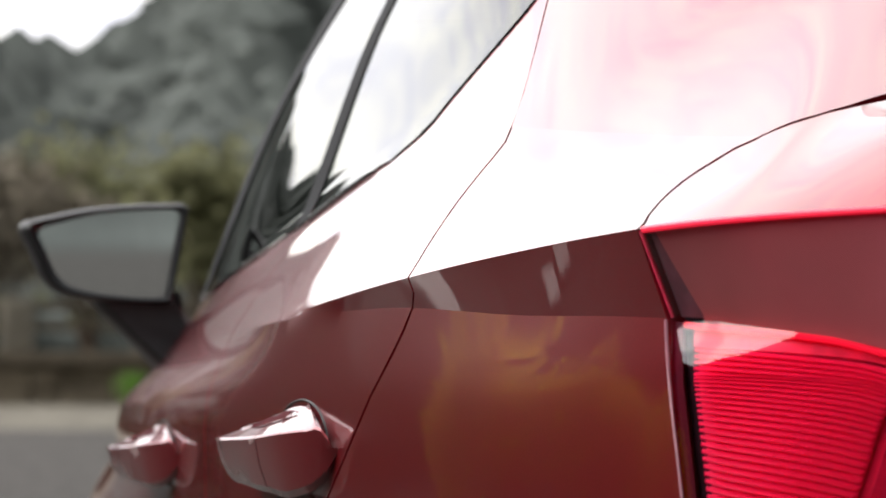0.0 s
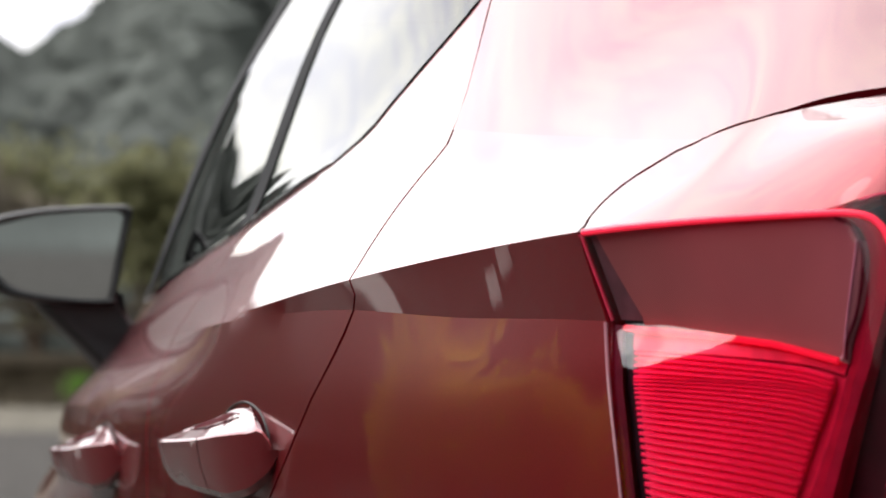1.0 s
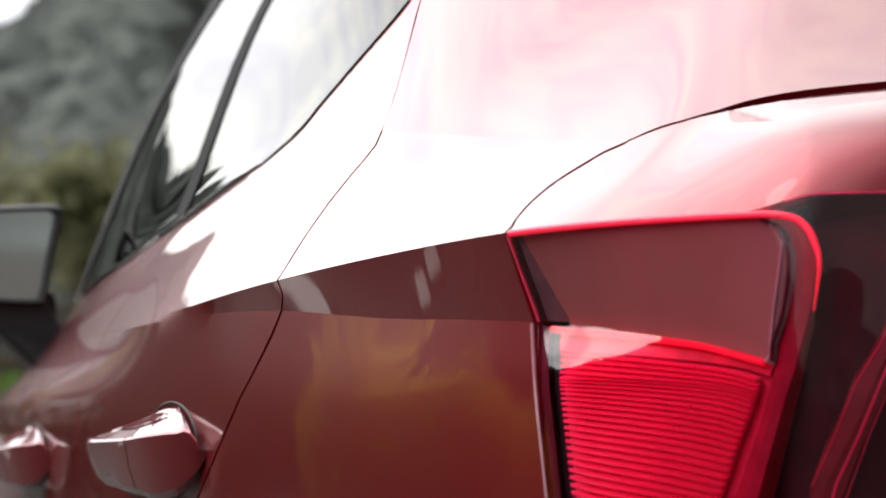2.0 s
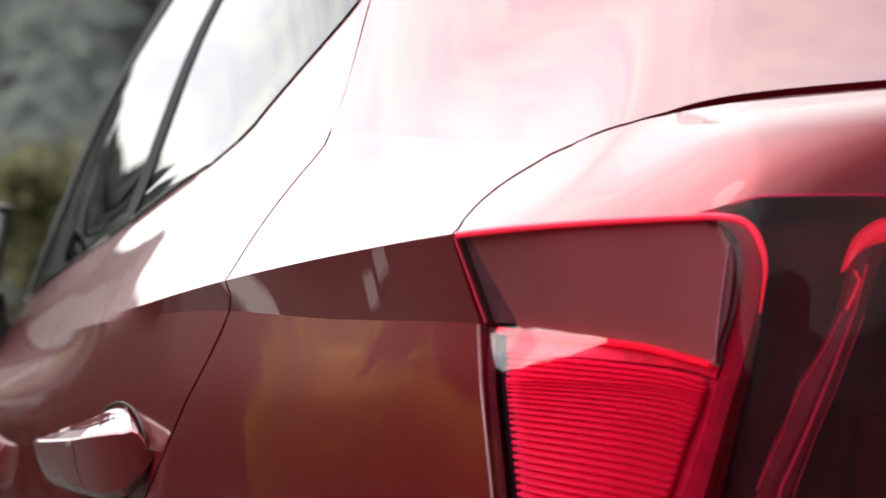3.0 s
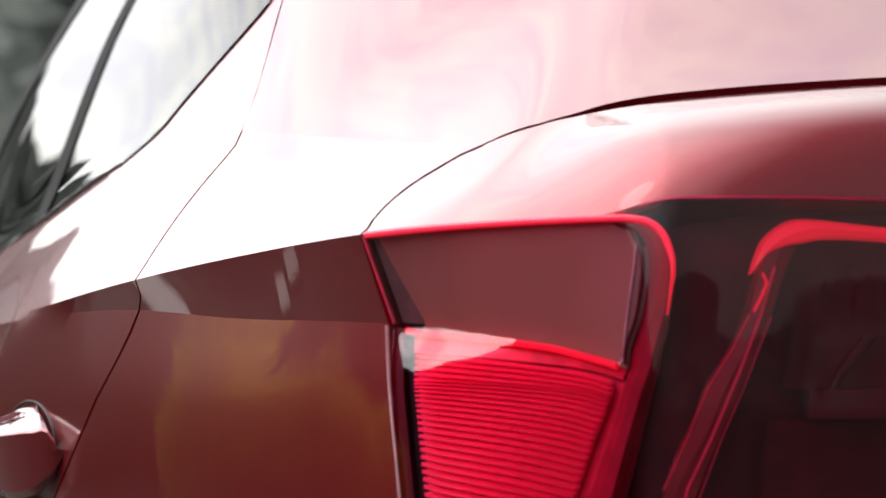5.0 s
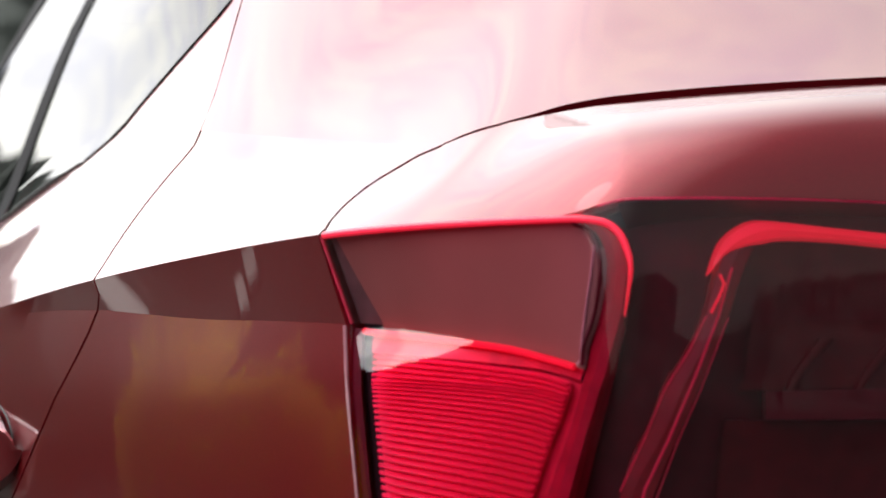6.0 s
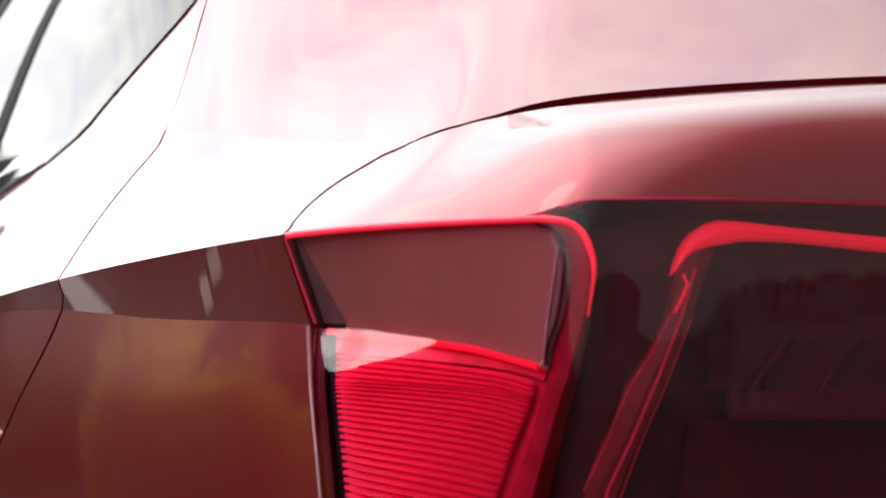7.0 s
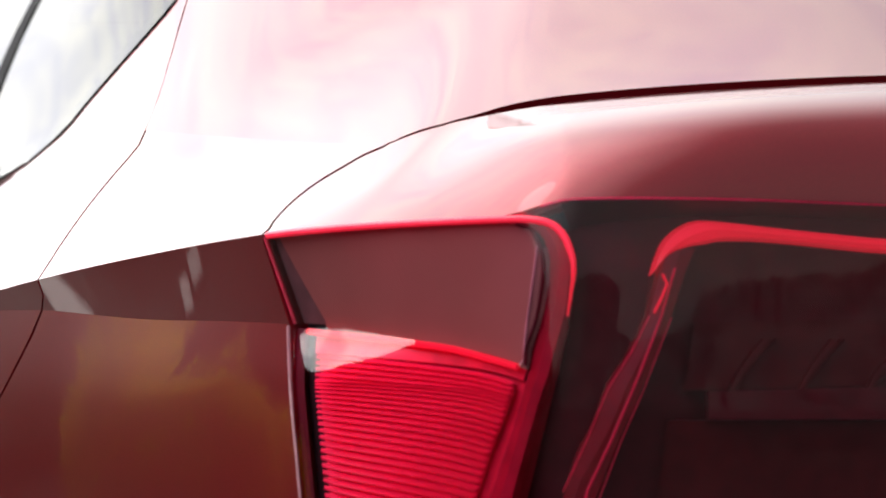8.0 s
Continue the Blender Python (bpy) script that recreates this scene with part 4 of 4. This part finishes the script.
box(bm, (-70, 67.3, 0.98), (70, 68.3, 1.26), 0.05)
part("capping", bm, STONE_DARK, wall, "dark stone capping")
x = -28.0
while x < 30:
    bm = bmesh.new()
    box(bm, (-0.28, -0.2, 0), (0.28, 0.2, 0.92), 0.04)
    post = tagged(link_mesh("wall_post", bm, CONCRETE), "pale square concrete post on the wall", "post", group="posts on the wall")
    post.location = (x, 67.8, 1.26)
    x += 2.35
for z in (1.62, 1.98):
    bm = bmesh.new()
    box(bm, (-70, 67.76, z), (70, 67.86, z + 0.16), 0.02)
    tagged(link_mesh("wall_rail", bm, STONE_DARK), "dark weathered rail between the wall posts", "rail", group="rails on the wall")

x, y = ahead(7.0, 62)
leafy("green_bush", (x, y, 0.05), (0.5, 0.5, 0.75), BUSH_GREEN, 1600, 0.05, 3, "small fresh green bush below the wall", "bush")
for i, (bear, dist, w, h, mat, nm) in enumerate(((7.8, 74, 1.6, 4.4, BUSH_OLIVE, "olive"), (9.6, 78, 2.2, 3.6, BUSH_OLIVE, "olive"), (4.6, 80, 3.0, 4.6, BUSH_PALE, "dry brown"), (2.0, 82, 3.0, 5.2, BUSH_PALE, "dry brown"),
                                                 (6.2, 95, 3.2, 5.6, BUSH_OLIVE, "olive"), (12.5, 84, 3.0, 4.5, BUSH_PALE, "dry brown"), (-3.0, 82, 3.0, 6.0, BUSH_OLIVE, "olive"))):
    x, y = ahead(bear, dist)
    leafy("tree", (x, y, 0.3), (w, w, h * 0.75), mat, 3000, 0.16, 20 + i, nm + " leafed tree behind the stone wall", "tree", trunk=h * 0.25)

# slabs out of view, added to mirror as pale streaks between the flank's creases
for x, y, w, turn in ((-3.5, 8.0, 0.22, 20), (-4.75, 8.2, 0.07, 27), (-5.2, 8.5, 0.13, 28.5), (-6.0, 13.0, 0.7, 25)):
    bm = bmesh.new()
    box(bm, (-w, -max(w * 1.4, 0.45), 0), (w, max(w * 1.4, 0.45), 0.05), 0.012)
    slab = tagged(link_mesh("streak_slab", bm, SLAB), "unseen pale slab, added for streaks mirrored in the flank", "slab", group="slabs in the yard")
    slab.location, slab.rotation_euler = (x, y, 0.0), (0, 0, radians(turn))

# Bushes and trees along the yard's edge, mirrored in the car's flank.
def beside(bearing, dist):
    a = radians(bearing)
    return -0.8 + math.sin(a) * dist, 0.4 + math.cos(a) * dist


for i, (bear, dist, w, h) in enumerate(((-22.2, 12.4, 0.42, 1.7), (-25, 12.5, 0.62, 2.7), (-29.5, 12.4, 1.0, 2.0), (-36, 12.0, 1.3, 2.0), (-44, 11.8, 1.5, 1.8), (-53, 11.5, 1.6, 1.9))):
    leafy("yellow_bush", (*beside(bear, dist), 0), (w, w, h), BUSH_YELLOW, 8000, 0.075, 60 + i, "yellow autumn bush at the edge of the yard", "bush")
for i, (bear, dist, w, h) in enumerate(((-9, 11, 0.8, 1.0), (-13, 12.5, 0.9, 1.2), (-17.5, 14.5, 1.0, 1.4), (-23, 15, 1.4, 2.2), (-32, 15, 1.6, 2.4), (-46, 14.5, 1.6, 2.2), (-58, 13.5, 1.5, 1.8), (-72, 7.5, 1.7, 1.8), (-90, 7.5, 1.8, 1.8), (-110, 8, 1.9, 1.8))):
    leafy("dry_bush", (*beside(bear, dist), 0), (w, w, h), TWIGS_DARK if i % 2 else TREE_DARK, 6000, 0.05, 160 + i, ("dry brown" if i % 2 else "dark green") + " bush at the edge of the yard", "bush")
# unseen bank, added to close bright sky gaps mirrored in lamp and flank
bm = bmesh.new()
pts = []
for i in range(61):
    b = -9 - 139 * i / 60
    top = float(np.interp(-b, (9, 20, 32, 55, 75, 100, 120, 138, 148), (1.5, 5.0, 8.0, 12.5, 14.5, 14.0, 9.0, 4.0, 0.2))) + 0.8 * noise.noise(Vector((i * 0.5, 0, 7)))
    pts.append([Vector((*beside(b, d), z * top + 0.5 * noise.noise(Vector((i * 0.9, d, 2))) - (0.6 if z == 0 else 0))) for d, z in ((18, 0), (20, 0.3), (23, 0.65), (27, 0.95), (34, 1.0), (60, 0.6))])
grid(bm, pts)
tagged(link_mesh("screening_bank", bm, BANK), "wooded bank out of view, added to screen mirrored sky", "bank", kind="structure")
for i in range(12):
    bear = -12 - 10.5 * i
    dist = (24, 19, 22, 17, 15, 15, 14, 13.5, 14, 14, 15, 16, 18, 22, 30)[i]
    h = (3.2, 4.2, 4.6, 5.5, 6.5, 7.0, 7.5, 7.5, 7.0, 6.5, 5.5, 5.0, 4.5, 4.0, 4.0)[i]
    mat = (TREE_DARK, TWIGS_DARK, TREE_DARK)[i % 3]
    leafy("tree", (*beside(bear, dist), 0), (dist * 0.085 + 0.6, dist * 0.085 + 0.6, h * 0.8), mat, 4500, 0.17, 80 + i, ("dark green", "dry brown", "dark green")[i % 3] + " tree at the edge of the yard", "tree", trunk=h * 0.12)
bm = bmesh.new()
rs = random.Random(31)


def bough(p, d, length, r, depth):
    q = p + d * length
    tube(bm, [p, (p + q) / 2 + Vector((rs.gauss(0, 1), rs.gauss(0, 1), 0)) * length * 0.05, q], [r, r * 0.85, r * 0.65], 5, cap=False)
    if depth:
        for _ in range(3):
            e = (d + Vector((rs.gauss(0, 1), rs.gauss(0, 1), rs.gauss(0.2, 0.6))) * 0.5).normalized()
            bough(q, e, length * rs.uniform(0.55, 0.8), r * 0.6, depth - 1)


bough(Vector((0, 0, 0)), Vector((0.05, 0, 1)).normalized(), 2.2, 0.16, 5)
bare = tagged(new("bare_tree"), "bare leafless tree behind the yard", "tree")
bare.location = (36.0, -298.0, 18.8)
part("trunk", bm, BARK, bare)

# Wooded hills all round.
def hill_height(a):
    """Height in metres of the ridge at a bearing (radians)."""
    d = math.degrees(a)
    d = (d + 180) % 360 - 180
    off = 1 - math.exp(-((d - 8) / 22) ** 2)
    peak = 19 * math.exp(-((d + 2.3) / 5.0) ** 4) + 9.5 * math.exp(-((d - 8.5) / 1.35) ** 2) + 1.6 * math.exp(-((d - 5.45) / 0.4) ** 2) + 4 * math.exp(-((d - 1.2) / 1.5) ** 2)
    if abs(d) > 130:
        return 22.2 + 31 * math.exp(-((d + 157) / 11) ** 2) + 0.7 * noise.noise(Vector((d * 0.9, 3, 0)))
    return 23.5 + peak + off * (2.5 * math.sin(2.0 * a + 0.5) + 2 * math.sin(5 * a + 1.0)) + 1.6 * noise.noise(Vector((d * 0.8, 0, 0)))


bm = bmesh.new()
pts = []
for i in range(721):
    a = 2 * math.pi * i / 720
    h = hill_height(a)
    pts.append([(EYE[0] + math.sin(a) * d, EYE[1] + math.cos(a) * d, h * k + (3.0 * noise.noise(Vector((math.sin(a) * 30, math.cos(a) * 30, k * 6))) if 0 < k < 1 else 0) - 0.3)
                for d, k in ((105, 0), (130, 0.10), (165, 0.28), (200, 0.45), (240, 0.66), (280, 0.84), (330, 1.0), (420, 0.7))])
grid(bm, pts)
tagged(link_mesh("hills", bm, HAZY_HILL), "wooded hills around the yard", "hill", kind="structure")

# Tree crowns on the hills: lumpy clumps, joined.
rs = random.Random(5)
base = bmesh.new()
bmesh.ops.create_icosphere(base, subdivisions=1, radius=1)
ico_v = [v.co.copy() for v in base.verts]
ico_f = [tuple(v.index for v in f.verts) for f in base.faces]
base.free()
vs, fs = [], []
for k in range(7000):
    a = radians(rs.uniform(-2, 20)) if k < 3500 else rs.uniform(0, 2 * math.pi)
    d = rs.uniform(112, 335)
    f = [(105, 0), (130, 0.10), (165, 0.28), (200, 0.45), (240, 0.66), (280, 0.84), (330, 1.0), (420, 0.7)]
    z = float(np.interp(d, [q[0] for q in f], [q[1] for q in f])) * hill_height(a)
    s = rs.uniform(1.0, 2.4) * (0.7 + d / 400) * (0.3 if math.cos(a) < -0.6 else 1)
    i = len(vs)
    p = Vector((EYE[0] + math.sin(a) * d, EYE[1] + math.cos(a) * d, z + s * 0.4))
    for v in ico_v:
        vs.append(p + Vector((v.x * s, v.y * s, v.z * s * rs.uniform(0.7, 1.2))) * rs.uniform(0.75, 1.15))
    fs += [tuple(i + q for q in t) for t in ico_f]
me = bpy.data.meshes.new("hill_woods")
me.from_pydata(vs, [], fs)
me.materials.append(HAZY_WOODS)
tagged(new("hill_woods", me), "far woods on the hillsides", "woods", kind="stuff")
